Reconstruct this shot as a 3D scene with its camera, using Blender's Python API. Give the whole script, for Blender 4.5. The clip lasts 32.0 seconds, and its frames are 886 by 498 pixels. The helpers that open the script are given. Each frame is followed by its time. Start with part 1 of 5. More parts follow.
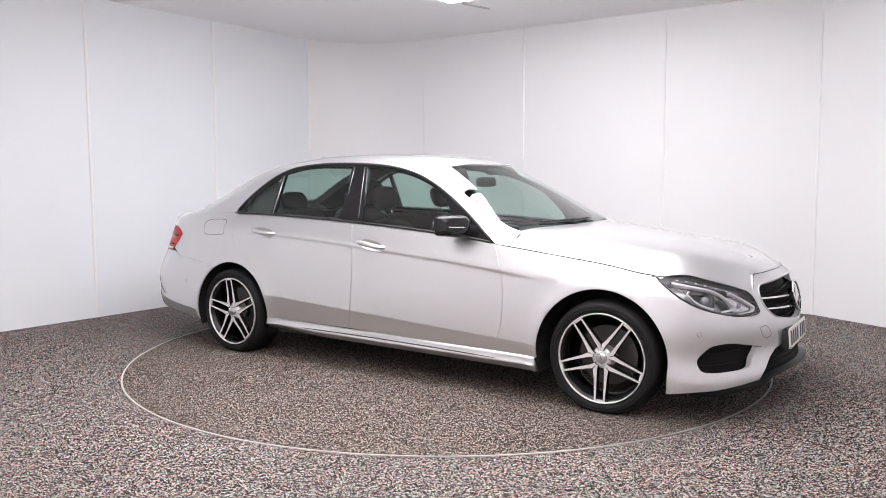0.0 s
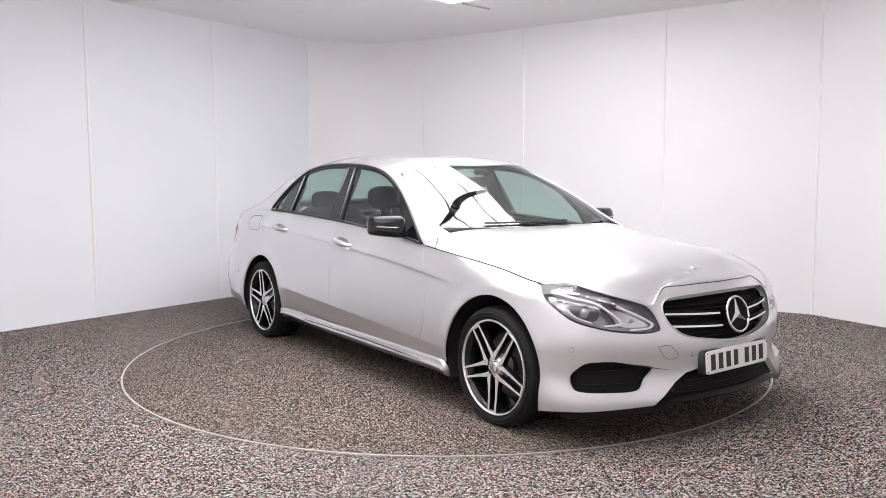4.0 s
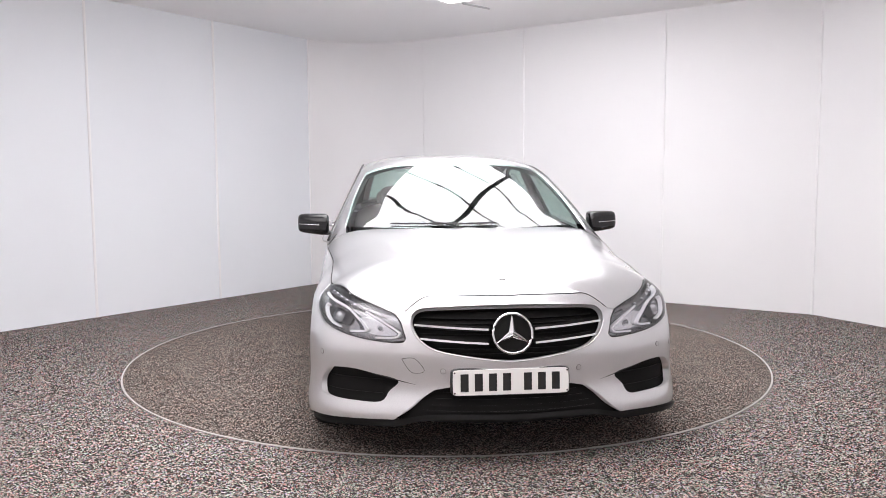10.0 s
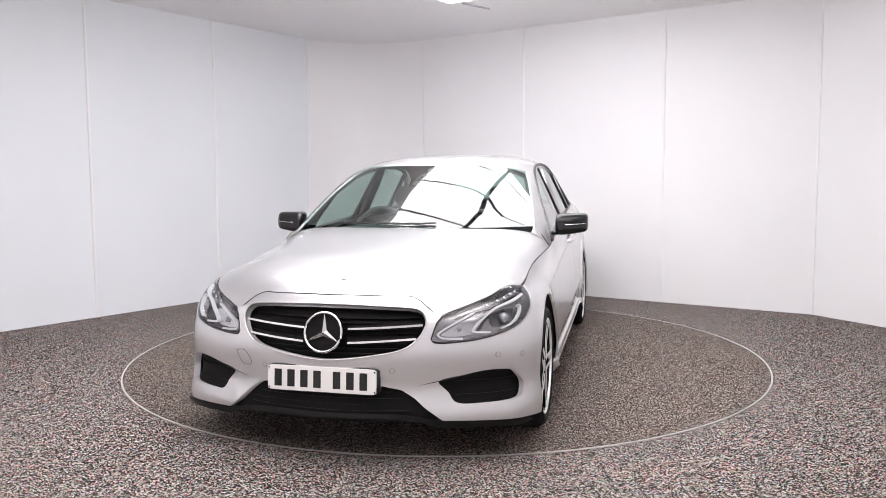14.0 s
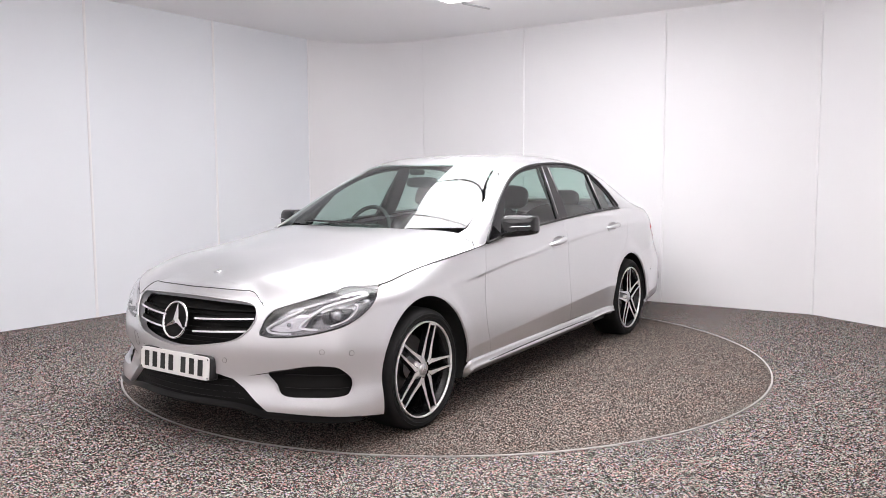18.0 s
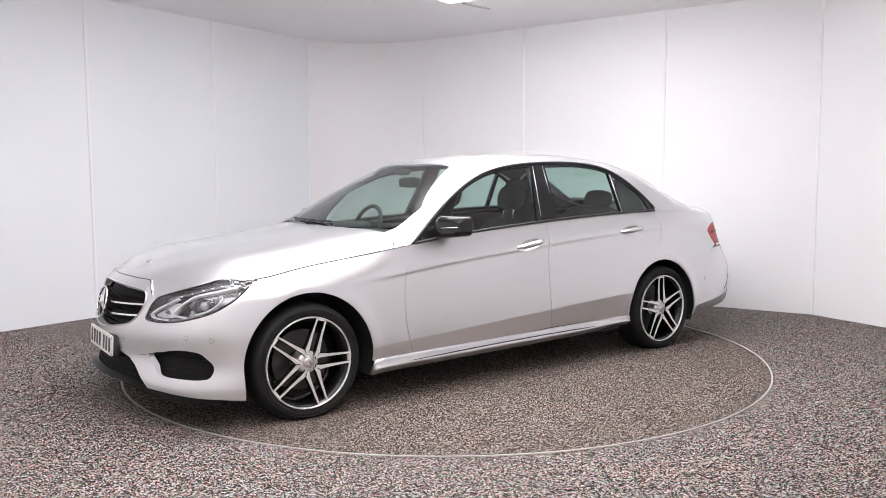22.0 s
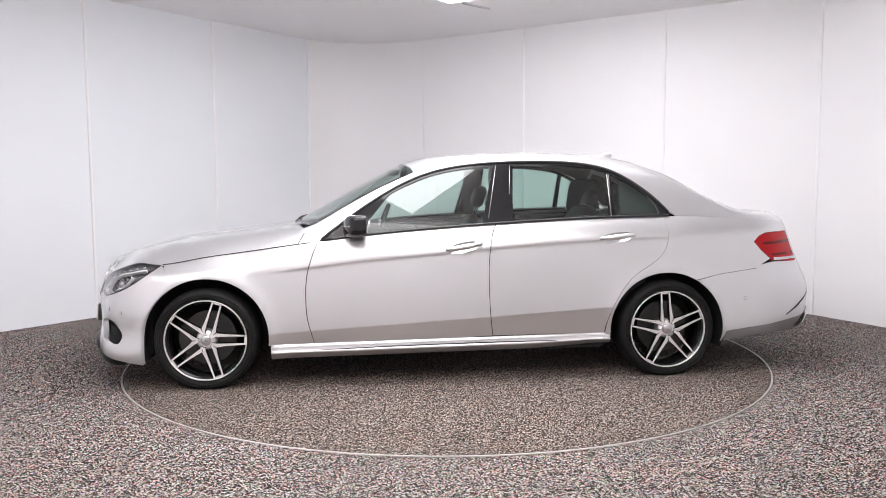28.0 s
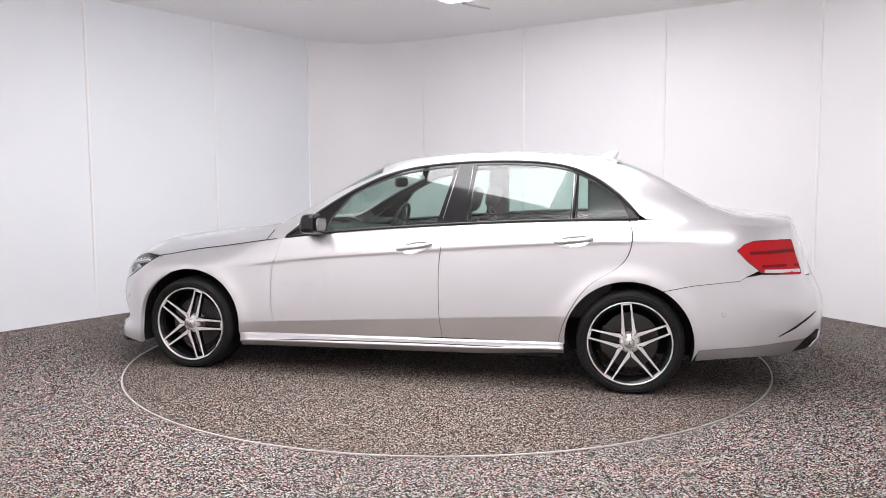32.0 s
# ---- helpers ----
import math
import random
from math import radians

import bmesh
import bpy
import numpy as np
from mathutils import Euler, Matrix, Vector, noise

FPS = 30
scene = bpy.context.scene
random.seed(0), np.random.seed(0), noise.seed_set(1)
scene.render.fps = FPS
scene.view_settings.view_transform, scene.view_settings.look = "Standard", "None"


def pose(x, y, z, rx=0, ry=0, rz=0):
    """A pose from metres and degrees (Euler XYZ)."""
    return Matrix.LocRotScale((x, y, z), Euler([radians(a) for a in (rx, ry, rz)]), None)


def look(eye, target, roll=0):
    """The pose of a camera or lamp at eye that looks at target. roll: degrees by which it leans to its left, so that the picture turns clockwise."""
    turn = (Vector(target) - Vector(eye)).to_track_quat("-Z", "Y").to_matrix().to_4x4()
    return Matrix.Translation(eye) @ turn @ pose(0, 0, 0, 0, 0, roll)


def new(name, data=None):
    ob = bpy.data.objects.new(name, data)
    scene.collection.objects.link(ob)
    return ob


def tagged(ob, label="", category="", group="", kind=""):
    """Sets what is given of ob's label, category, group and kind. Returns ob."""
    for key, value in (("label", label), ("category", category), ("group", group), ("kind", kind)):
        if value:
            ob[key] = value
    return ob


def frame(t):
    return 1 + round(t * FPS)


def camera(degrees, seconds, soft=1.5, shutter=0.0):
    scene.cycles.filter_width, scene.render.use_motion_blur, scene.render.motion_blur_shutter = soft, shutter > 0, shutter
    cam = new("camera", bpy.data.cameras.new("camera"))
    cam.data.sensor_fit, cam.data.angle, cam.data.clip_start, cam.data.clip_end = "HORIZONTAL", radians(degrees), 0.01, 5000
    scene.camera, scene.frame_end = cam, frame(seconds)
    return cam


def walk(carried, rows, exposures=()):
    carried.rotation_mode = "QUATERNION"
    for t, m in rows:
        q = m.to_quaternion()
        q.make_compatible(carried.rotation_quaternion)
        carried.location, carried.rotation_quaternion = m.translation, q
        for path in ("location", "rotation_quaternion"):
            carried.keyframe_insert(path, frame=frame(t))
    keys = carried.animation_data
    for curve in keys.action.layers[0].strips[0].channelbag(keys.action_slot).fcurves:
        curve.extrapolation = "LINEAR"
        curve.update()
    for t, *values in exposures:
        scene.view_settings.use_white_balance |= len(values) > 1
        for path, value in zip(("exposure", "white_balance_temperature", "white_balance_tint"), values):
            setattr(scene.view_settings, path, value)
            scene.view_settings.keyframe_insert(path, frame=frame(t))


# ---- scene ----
cam = camera(59.23, 32.0, soft=0.9)
EYE = (0.0, -5.698, 1.2615)
AIM = Vector((-math.sin(0.0037) * math.cos(0.0885), math.cos(0.0037) * math.cos(0.0885), -math.sin(0.0885)))
CAM_POSE = look(EYE, Vector(EYE) + AIM, -0.29)
walk(cam, [(0.0, CAM_POSE), (32.0, CAM_POSE)], [(0.0, 0.0), (32.0, 0.0)])

# ---- world ----
world = bpy.data.worlds.new("world")
scene.world = world
world.use_nodes = True
world.node_tree.nodes["Background"].inputs["Color"].default_value = (0.9, 0.93, 1.0, 1)
world.node_tree.nodes["Background"].inputs["Strength"].default_value = 0.05

TABLE_R = 2.2355
HEADING = -33.26
RATE = -5.027
AXIS_X, AXIS_Y = -0.114, -0.022
ROOM_H = 2.93


# ---- materials ----
def shader(name, colour=(0.5, 0.5, 0.5), rough=0.5, metal=0.0, coat=0.0, spec=0.5):
    m = bpy.data.materials.new(name)
    m.use_nodes = True
    b = m.node_tree.nodes["Principled BSDF"]
    b.inputs["Base Color"].default_value = (*colour, 1)
    b.inputs["Roughness"].default_value = rough
    b.inputs["Metallic"].default_value = metal
    b.inputs["Coat Weight"].default_value = coat
    b.inputs["Coat Roughness"].default_value = 0.03
    b.inputs["Specular IOR Level"].default_value = spec
    return m


def node(m, kind, **values):
    n = m.node_tree.nodes.new(kind)
    for key, value in values.items():
        n.inputs[key.replace("_", " ")].default_value = value
    return n


def wire(m, a, out, b, inp):
    m.node_tree.links.new(a.outputs[out], b.inputs[inp])


def bsdf(m):
    return m.node_tree.nodes["Principled BSDF"]


def ramp(m, stops):
    n = m.node_tree.nodes.new("ShaderNodeValToRGB")
    e = n.color_ramp.elements
    while len(e) < len(stops):
        e.new(0.5)
    for k, (p, c) in zip(e, stops):
        k.position, k.color = p, (*c, 1)
    return n


def bump(m, height, out, strength, distance):
    n = node(m, "ShaderNodeBump", Strength=strength, Distance=distance)
    wire(m, height, out, n, "Height")
    wire(m, n, "Normal", bsdf(m), "Normal")
    return n


def wall_paint(name="wall_paint", low=(0.87, 0.86, 0.875), high=(0.90, 0.89, 0.90)):
    m = shader(name, (0.80, 0.79, 0.80), 0.55)
    co = node(m, "ShaderNodeTexCoord")
    n1 = node(m, "ShaderNodeTexNoise", Scale=0.9, Detail=4.0)
    wire(m, co, "Object", n1, "Vector")
    r = ramp(m, [(0.3, low), (0.7, high)])
    wire(m, n1, "Fac", r, "Fac")
    wire(m, r, "Color", bsdf(m), "Base Color")
    n2 = node(m, "ShaderNodeTexNoise", Scale=140.0, Detail=3.0)
    wire(m, co, "Object", n2, "Vector")
    bump(m, n2, "Fac", 0.08, 0.002)
    return m


def carpet(name, grain, stops, tints, sat, patches):
    """Speckled loop-pile carpet: light and dark loops with a few coloured flecks, and faint worn patches."""
    m = shader(name, (0.1, 0.1, 0.1), 0.95, spec=0.15)
    co = node(m, "ShaderNodeTexCoord")
    vor = node(m, "ShaderNodeTexVoronoi", Scale=grain)
    wire(m, co, "Object", vor, "Vector")
    sep = m.node_tree.nodes.new("ShaderNodeSeparateColor")
    wire(m, vor, "Color", sep, "Color")
    r = ramp(m, stops)
    wire(m, sep, "Red", r, "Fac")
    tint = ramp(m, tints)
    wire(m, sep, "Green", tint, "Fac")
    mix = m.node_tree.nodes.new("ShaderNodeMix")
    mix.data_type, mix.blend_type = "RGBA", "OVERLAY"
    mix.inputs[0].default_value = sat
    m.node_tree.links.new(r.outputs["Color"], mix.inputs[6])
    m.node_tree.links.new(tint.outputs["Color"], mix.inputs[7])
    patch = node(m, "ShaderNodeTexNoise", Scale=4.0, Detail=6.0)
    wire(m, co, "Object", patch, "Vector")
    pr = ramp(m, patches)
    wire(m, patch, "Fac", pr, "Fac")
    mul = m.node_tree.nodes.new("ShaderNodeMix")
    mul.data_type, mul.blend_type = "RGBA", "MULTIPLY"
    mul.inputs[0].default_value = 1.0
    m.node_tree.links.new(mix.outputs[2], mul.inputs[6])
    m.node_tree.links.new(pr.outputs["Color"], mul.inputs[7])
    m.node_tree.links.new(mul.outputs[2], bsdf(m).inputs["Base Color"])
    bump(m, vor, "Distance", 0.6, 0.006)
    return m


def glow(name, colour, strength):
    m = bpy.data.materials.new(name)
    m.use_nodes = True
    b = bsdf(m)
    b.inputs["Base Color"].default_value = (0.8, 0.8, 0.8, 1)
    b.inputs["Emission Color"].default_value = (*colour, 1)
    b.inputs["Emission Strength"].default_value = strength
    return m


WALL = wall_paint()
# the left wall's cooler, dimmer light is put into its colour
WALL_LEFT_CAST = wall_paint("wall_paint_cool_cast", (0.82, 0.84, 0.88), (0.845, 0.865, 0.90))
CEIL = shader("ceiling_paint", (0.93, 0.92, 0.93), 0.7)
FLECKS = [(0.0, (0.74, 0.22, 0.24)), (0.2, (0.58, 0.44, 0.42)), (0.45, (0.5, 0.49, 0.48)), (0.75, (0.34, 0.54, 0.40)), (1.0, (0.46, 0.36, 0.68))]
CARPET = carpet("speckled_carpet", 195.0,
                [(0.0, (0.020, 0.019, 0.019)), (0.50, (0.034, 0.032, 0.031)), (0.62, (0.20, 0.19, 0.184)), (0.74, (0.43, 0.41, 0.40)), (1.0, (0.68, 0.65, 0.635))], FLECKS, 1.0,
                [(0.28, (0.94, 0.88, 0.82)), (0.42, (0.91, 0.88, 0.85)), (0.58, (0.88, 0.88, 0.86)), (0.72, (0.85, 0.88, 0.83))])
DECK = carpet("brown_speckled_carpet", 200.0,
              [(0.0, (0.022, 0.019, 0.017)), (0.50, (0.034, 0.029, 0.026)), (0.64, (0.155, 0.139, 0.131)), (0.76, (0.31, 0.284, 0.270)), (1.0, (0.56, 0.52, 0.50))],
              [(0.0, (0.62, 0.36, 0.30)), (0.3, (0.54, 0.47, 0.43)), (0.6, (0.5, 0.49, 0.46)), (1.0, (0.44, 0.50, 0.46))], 0.7,
              [(0.28, (0.94, 0.88, 0.84)), (0.45, (0.94, 0.92, 0.91)), (0.6, (0.92, 0.915, 0.91)), (0.72, (0.87, 0.87, 0.85))])
TRIM = shader("white_trim", (0.90, 0.89, 0.90), 0.4)
RING = shader("aluminium_ring", (0.46, 0.445, 0.43), 0.45, 0.6)
LIGHT = glow("light_diffuser", (0.992, 0.975, 0.998), 8.6)
# emission of the added panels out of view
FILL_LIGHT = glow("fill_light_diffuser", (1.0, 0.945, 0.955), 2.9)


# ---- building helpers ----
def empty(name, label="", category="", group="", kind=""):
    return tagged(new(name), label, category, group, kind)


def mesh_of(name, bm, material, smooth=False):
    me = bpy.data.meshes.new(name)
    bm.to_mesh(me)
    bm.free()
    me.materials.append(material)
    if smooth:
        for p in me.polygons:
            p.use_smooth = True
    return me


def part(name, bm, material, parent=None, label="", smooth=False):
    ob = new(name, mesh_of(name, bm, material, smooth))
    ob.parent = parent
    if label:
        ob["label"] = label
    return ob


def prism(points, z0, z1):
    """A solid between two heights over a closed outline."""
    bm = bmesh.new()
    lo = [bm.verts.new((x, y, z0)) for x, y in points]
    hi = [bm.verts.new((x, y, z1)) for x, y in points]
    n = len(points)
    for i in range(n):
        bm.faces.new((lo[i], lo[(i + 1) % n], hi[(i + 1) % n], hi[i]))
    bm.faces.new(hi)
    bm.faces.new(lo[::-1])
    bmesh.ops.recalc_face_normals(bm, faces=bm.faces)
    return bm


def disc_points(r, n=160):
    return [(r * math.cos(2 * math.pi * i / n), r * math.sin(2 * math.pi * i / n)) for i in range(n)]


def annulus(r0, r1, z0, z1, n=192):
    bm = bmesh.new()
    ring = []
    for r, z in ((r0, z0), (r0, z1), (r1, z1), (r1, z0)):
        ring.append([bm.verts.new((x, y, z)) for x, y in disc_points(r, n)])
    for k in range(4):
        a, b = ring[k], ring[(k + 1) % 4]
        for i in range(n):
            bm.faces.new((a[i], a[(i + 1) % n], b[(i + 1) % n], b[i]))
    bmesh.ops.recalc_face_normals(bm, faces=bm.faces)
    return bm


# ---- room ----
LEFT_DIR = Vector((-0.590, -0.807))
RIGHT_DIR = Vector((0.838, -0.545))
CORNER = Vector((-1.128, 4.396))
CURVE = 0.85


def corner_arc(n=40):
    """The rounded far corner between the two long walls."""
    a, b = CORNER + LEFT_DIR * CURVE, CORNER + RIGHT_DIR * (CURVE + 0.18)
    out = []
    for i in range(n + 1):
        t = i / n
        out.append((1 - t) ** 2 * a + 2 * t * (1 - t) * (CORNER * 0.84 + (a + b) * 0.08) + t * t * b)
    return out


def wall_panel(name, line, parent, thick=0.05, gap=0.004, z0=0.0, z1=ROOM_H, material=None):
    """One upright wall panel along a plan line (from left to right, seen from inside), with a fine joint at its ends."""
    pts = [Vector(p) for p in line]
    d0, d1 = (pts[1] - pts[0]).normalized(), (pts[-1] - pts[-2]).normalized()
    pts[0] = pts[0] + d0 * gap
    pts[-1] = pts[-1] - d1 * gap
    back = []
    for i, p in enumerate(pts):
        d = (pts[min(i + 1, len(pts) - 1)] - pts[max(i - 1, 0)]).normalized()
        back.append(p + Vector((-d.y, d.x)) * thick)
    bm = prism([tuple(p) for p in pts] + [tuple(p) for p in reversed(back)], z0, z1)
    return part(name, bm, material or WALL, parent)


def seam_strip(name, p, d, parent, w=0.024):
    """A thin raised cover strip on a panel joint."""
    p, d = Vector(p), Vector(d).normalized()
    n = Vector((d.y, -d.x))
    pts = [p - d * w / 2 - n * 0.003, p + d * w / 2 - n * 0.003, p + d * w / 2 + n * 0.008, p + d * w / 4 + n * 0.013, p - d * w / 4 + n * 0.013, p - d * w / 2 + n * 0.008]
    return part(name, prism([tuple(q) for q in pts], 0.0, ROOM_H), TRIM, parent)


def build_room():
    floor_bm = annulus(TABLE_R + 0.003, 14.0, -0.06, 0.0, 240)
    floor = part("floor", floor_bm, CARPET)
    tagged(floor, "speckled grey loop-pile carpet floor round the turntable", "floor", kind="structure")
    arc = corner_arc()
    l0, r0 = arc[0], arc[-1]
    left_at = [0.0, 1.36, 2.76, 4.25, 4.75]
    wl = tagged(empty("wall_left"), "white painted panelled wall with fine vertical joints", "wall", kind="structure")
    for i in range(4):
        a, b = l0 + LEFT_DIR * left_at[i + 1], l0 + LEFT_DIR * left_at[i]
        wall_panel("wall_panel", [a, b], wl, material=WALL_LEFT_CAST)
        seam_strip("joint_strip", b, (b - a), wl)
    wc = tagged(empty("wall_corner"), "white wall panel that curves round the far corner", "wall", kind="structure")
    wall_panel("wall_panel", arc, wc, gap=0.001)
    wall_panel("wall_panel", [arc[-1], Vector((0.87, 3.097))], wc, gap=0.001)
    wr = tagged(empty("wall_right"), "white painted panelled wall with fine vertical joints", "wall", kind="structure")
    stops = [Vector((0.87, 3.097)), Vector((2.2, 2.235)), Vector((3.39, 1.46))]
    seam_strip("joint_strip", stops[0], stops[1] - stops[0], wr)
    for a, b in zip(stops, stops[1:]):
        wall_panel("wall_panel", [a, b], wr)
        seam_strip("joint_strip", b, (b - a), wr)
    end_l = l0 + LEFT_DIR * left_at[-1]
    ws = tagged(empty("wall_side"), "white painted side wall panels", "wall", kind="structure")
    # unseen past the first panel, set close in to bounce light on the car
    ring = [Vector((3.39, 1.46)), Vector((3.95, 0.33)), Vector((4.15, -1.6)), Vector((3.6, -4.6)), Vector((2.5, -6.9))]
    for a, b in zip(ring, ring[1:]):
        wall_panel("wall_panel", [a, b], ws)
    wb = tagged(empty("wall_back"), "unseen white wall closing the room behind the camera", "wall", kind="structure")
    # all unseen, placed near for the same bounce
    ring2 = [Vector((2.5, -6.9)), Vector((-2.5, -6.9)), Vector((-3.7, -4.4)), end_l]
    for a, b in zip(ring2, ring2[1:]):
        wall_panel("wall_panel", [a, b], wb)
    bm = prism([(-9, -9), (9, -9), (9, 9), (-9, 9)], ROOM_H, ROOM_H + 0.08)
    tagged(part("ceiling", bm, CEIL), "pale grey painted flat ceiling", "ceiling", kind="structure")


build_room()


# ---- overhead light box ----
def build_lightbox():
    """Two rows of six luminous panels, hung just below the ceiling over the turntable."""
    box = empty("light_box", "large white luminous light box of twelve panels under the ceiling", "ceiling light")
    u, v = LEFT_DIR, RIGHT_DIR
    c = Vector((0.087, 1.264))
    long, wide, z0, z1 = 2.77, 1.76, 2.80, 2.915

    def at(a, b):
        return tuple(c + u * a + v * b)
    cols = [(-0.05, wide / 2 - 0.03), (wide / 2 + 0.03, wide + 0.35)]
    stops = [0.0] + [long * i / 6 - 0.13 for i in range(1, 6)] + [long + 0.25]
    for i in range(6):
        a, b = stops[i] + (0.013 if i else 0), stops[i + 1] - (0.013 if i < 5 else 0)
        for p, q in cols:
            part("diffuser", prism([at(a, p), at(b, p), at(b, q), at(a, q)], z0, z1), LIGHT, box)
    part("centre_beam", prism([at(0, wide / 2 - 0.025), at(long + 0.24, wide / 2 - 0.025), at(long + 0.24, wide / 2 + 0.025), at(0, wide / 2 + 0.025)], z0 + 0.004, ROOM_H), BEAM, box, "grey centre beam")
    for a in stops[1:6]:
        for p, q in cols:
            part("joint_bar", prism([at(a - 0.012, p), at(a + 0.012, p), at(a + 0.012, q), at(a - 0.012, q)], z0 + 0.003, z1), BEAM, box, "thin grey joint bar")
    for a in (0.3, long - 0.3):
        for b in (0.2, wide - 0.2):
            m = c + u * a + v * b
            part("hanger", prism([(m.x + x, m.y + y) for x, y in disc_points(0.012, 10)], z1, ROOM_H), BEAM, box)


def build_fill_light():
    """Added unseen panels that stand in for light from the camera side."""
    box = empty("fill_light_box", "added fill light box of twelve white panels, out of view", "ceiling light")
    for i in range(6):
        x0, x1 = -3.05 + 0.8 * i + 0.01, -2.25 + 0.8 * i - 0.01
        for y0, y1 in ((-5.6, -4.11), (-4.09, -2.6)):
            part("diffuser", prism([(x0, y0), (x1, y0), (x1, y1), (x0, y1)], 2.80, 2.915), FILL_LIGHT, box)
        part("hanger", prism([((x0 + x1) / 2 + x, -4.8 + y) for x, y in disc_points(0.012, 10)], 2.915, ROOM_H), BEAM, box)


def build_ceiling_line():
    """A short grey line on the ceiling behind the light box."""
    a, b = Vector((0.165, 1.845)), Vector((0.435, 2.09))
    n = Vector((b.y - a.y, a.x - b.x)).normalized() * 0.005
    ob = part("ceiling_line", prism([tuple(a + n), tuple(b + n), tuple(b - n), tuple(a - n)], 2.915, ROOM_H), LINE_GREY)
    tagged(ob, "short thin grey line on the ceiling", "cable")


LINE_GREY = shader("ceiling_line_grey", (0.42, 0.41, 0.41), 0.5)
BEAM = shader("grey_beam", (0.15, 0.15, 0.155), 0.6)
build_lightbox()
build_fill_light()
build_ceiling_line()

# ---- turntable ----
def build_turntable():
    table = empty("turntable", "round rotating platform covered in speckled grey carpet", "turntable")
    part("deck", prism(disc_points(TABLE_R - 0.010, 192), -0.05, 0.0), DECK, table, "brown-grey speckled carpet")
    part("rim", annulus(TABLE_R - 0.010, TABLE_R, -0.05, 0.003), RING, table, "thin pale metal edge ring")
    return table


table = build_turntable()


# ---- the car's body form ----
def spline(knots):
    """A smooth curve through (t, value) knots, straight beyond its ends."""
    k = sorted(knots)
    t = np.array([p[0] for p in k], float)
    v = np.array([p[1] for p in k], float)
    n = len(t)
    h, slope = np.diff(t), np.diff(v) / np.diff(t)
    a, r = np.eye(n), np.zeros(n)
    for i in range(1, n - 1):
        a[i, i - 1], a[i, i], a[i, i + 1] = h[i - 1], 2 * (h[i - 1] + h[i]), h[i]
        r[i] = 6 * (slope[i] - slope[i - 1])
    m = np.linalg.solve(a, r)

    def f(x):
        x = np.asarray(x, float)
        i = np.clip(np.searchsorted(t, x) - 1, 0, n - 2)
        lo, hi = x - t[i], t[i + 1] - x
        y = (m[i] * hi ** 3 + m[i + 1] * lo ** 3) / (6 * h[i]) + (v[i] / h[i] - m[i] * h[i] / 6) * hi + (v[i + 1] / h[i] - m[i + 1] * h[i] / 6) * lo
        s0 = slope[0] - h[0] * m[1] / 6
        s1 = slope[-1] + h[-1] * m[-2] / 6
        y = np.where(x < t[0], v[0] + s0 * (x - t[0]), y)
        return np.where(x > t[-1], v[-1] + s1 * (x - t[-1]), y)
    return f


def ease(x, a, b):
    q = np.clip((np.asarray(x, float) - a) / (b - a), 0, 1)
    return q * q * (3 - 2 * q)


HUB_X, HUB_Z, FACE_Y = 1.437, 0.314, 0.893
# wheel centres: front x, rear x, height with the tyres pressed flat below
AXLE_F, AXLE_R, AXLE_Z = 1.443, -1.447, 0.301

# half outline in plan, from the nose round the left side to the tail
PLAN = [(2.285, 0.0), (2.278, 0.14), (2.255, 0.27), (2.205, 0.42), (2.145, 0.56), (2.075, 0.710), (1.99, 0.819), (1.83, 0.896), (1.60, 0.907), (1.2, 0.905),
        (0.8, 0.904), (0.0, 0.906), (-0.8, 0.906), (-1.3, 0.906), (-1.6, 0.902), (-1.9, 0.893), (-2.1, 0.880), (-2.3, 0.838), (-2.46, 0.735), (-2.555, 0.49),
        (-2.592, 0.2), (-2.60, 0.0)]
_px = np.array([p[0] for p in PLAN])
_py = np.array([p[1] for p in PLAN])
_ps = np.concatenate([[0], np.cumsum(np.hypot(np.diff(_px), np.diff(_py)))])
TAIL_S = float(_ps[-1])
# mirrored knots at both ends keep the nose and the tail round
_x_of = spline([(-_ps[2], _px[2]), (-_ps[1], _px[1])] + list(zip(_ps, _px)) + [(2 * TAIL_S - _ps[-2], _px[-2]), (2 * TAIL_S - _ps[-3], _px[-3])])
_y_of = spline([(-_ps[2], -_py[2]), (-_ps[1], -_py[1])] + list(zip(_ps, _py)) + [(2 * TAIL_S - _ps[-2], -_py[-2]), (2 * TAIL_S - _ps[-3], -_py[-3])])
_fine = np.linspace(0, TAIL_S, 4000)
_fx, _fy = _x_of(_fine), _y_of(_fine)


def s_at(x):
    """Where along the outline the side reaches this x."""
    return np.interp(-np.asarray(x, float), -_fx, _fine)


def s_nose(y):
    """Where along the outline the nose reaches this y."""
    n = int(np.argmax(_fy > 0.86))
    y = np.asarray(y, float)
    return np.sign(y) * np.interp(np.abs(y), _fy[:n], _fine[:n])


GLASS_LEAN = 0.47


def glass_y(x, z):
    """The leaning, slightly bowed surface of the side windows."""
    x, z = np.asarray(x, float), np.asarray(z, float)
    return 0.812 - GLASS_LEAN * (z - 0.965) - 0.05 * (z - 0.965) ** 2 - 0.012 * ease(x, -0.9, -1.6) - 0.012 * ((x + 0.3) / 1.1) ** 2 * 0.5


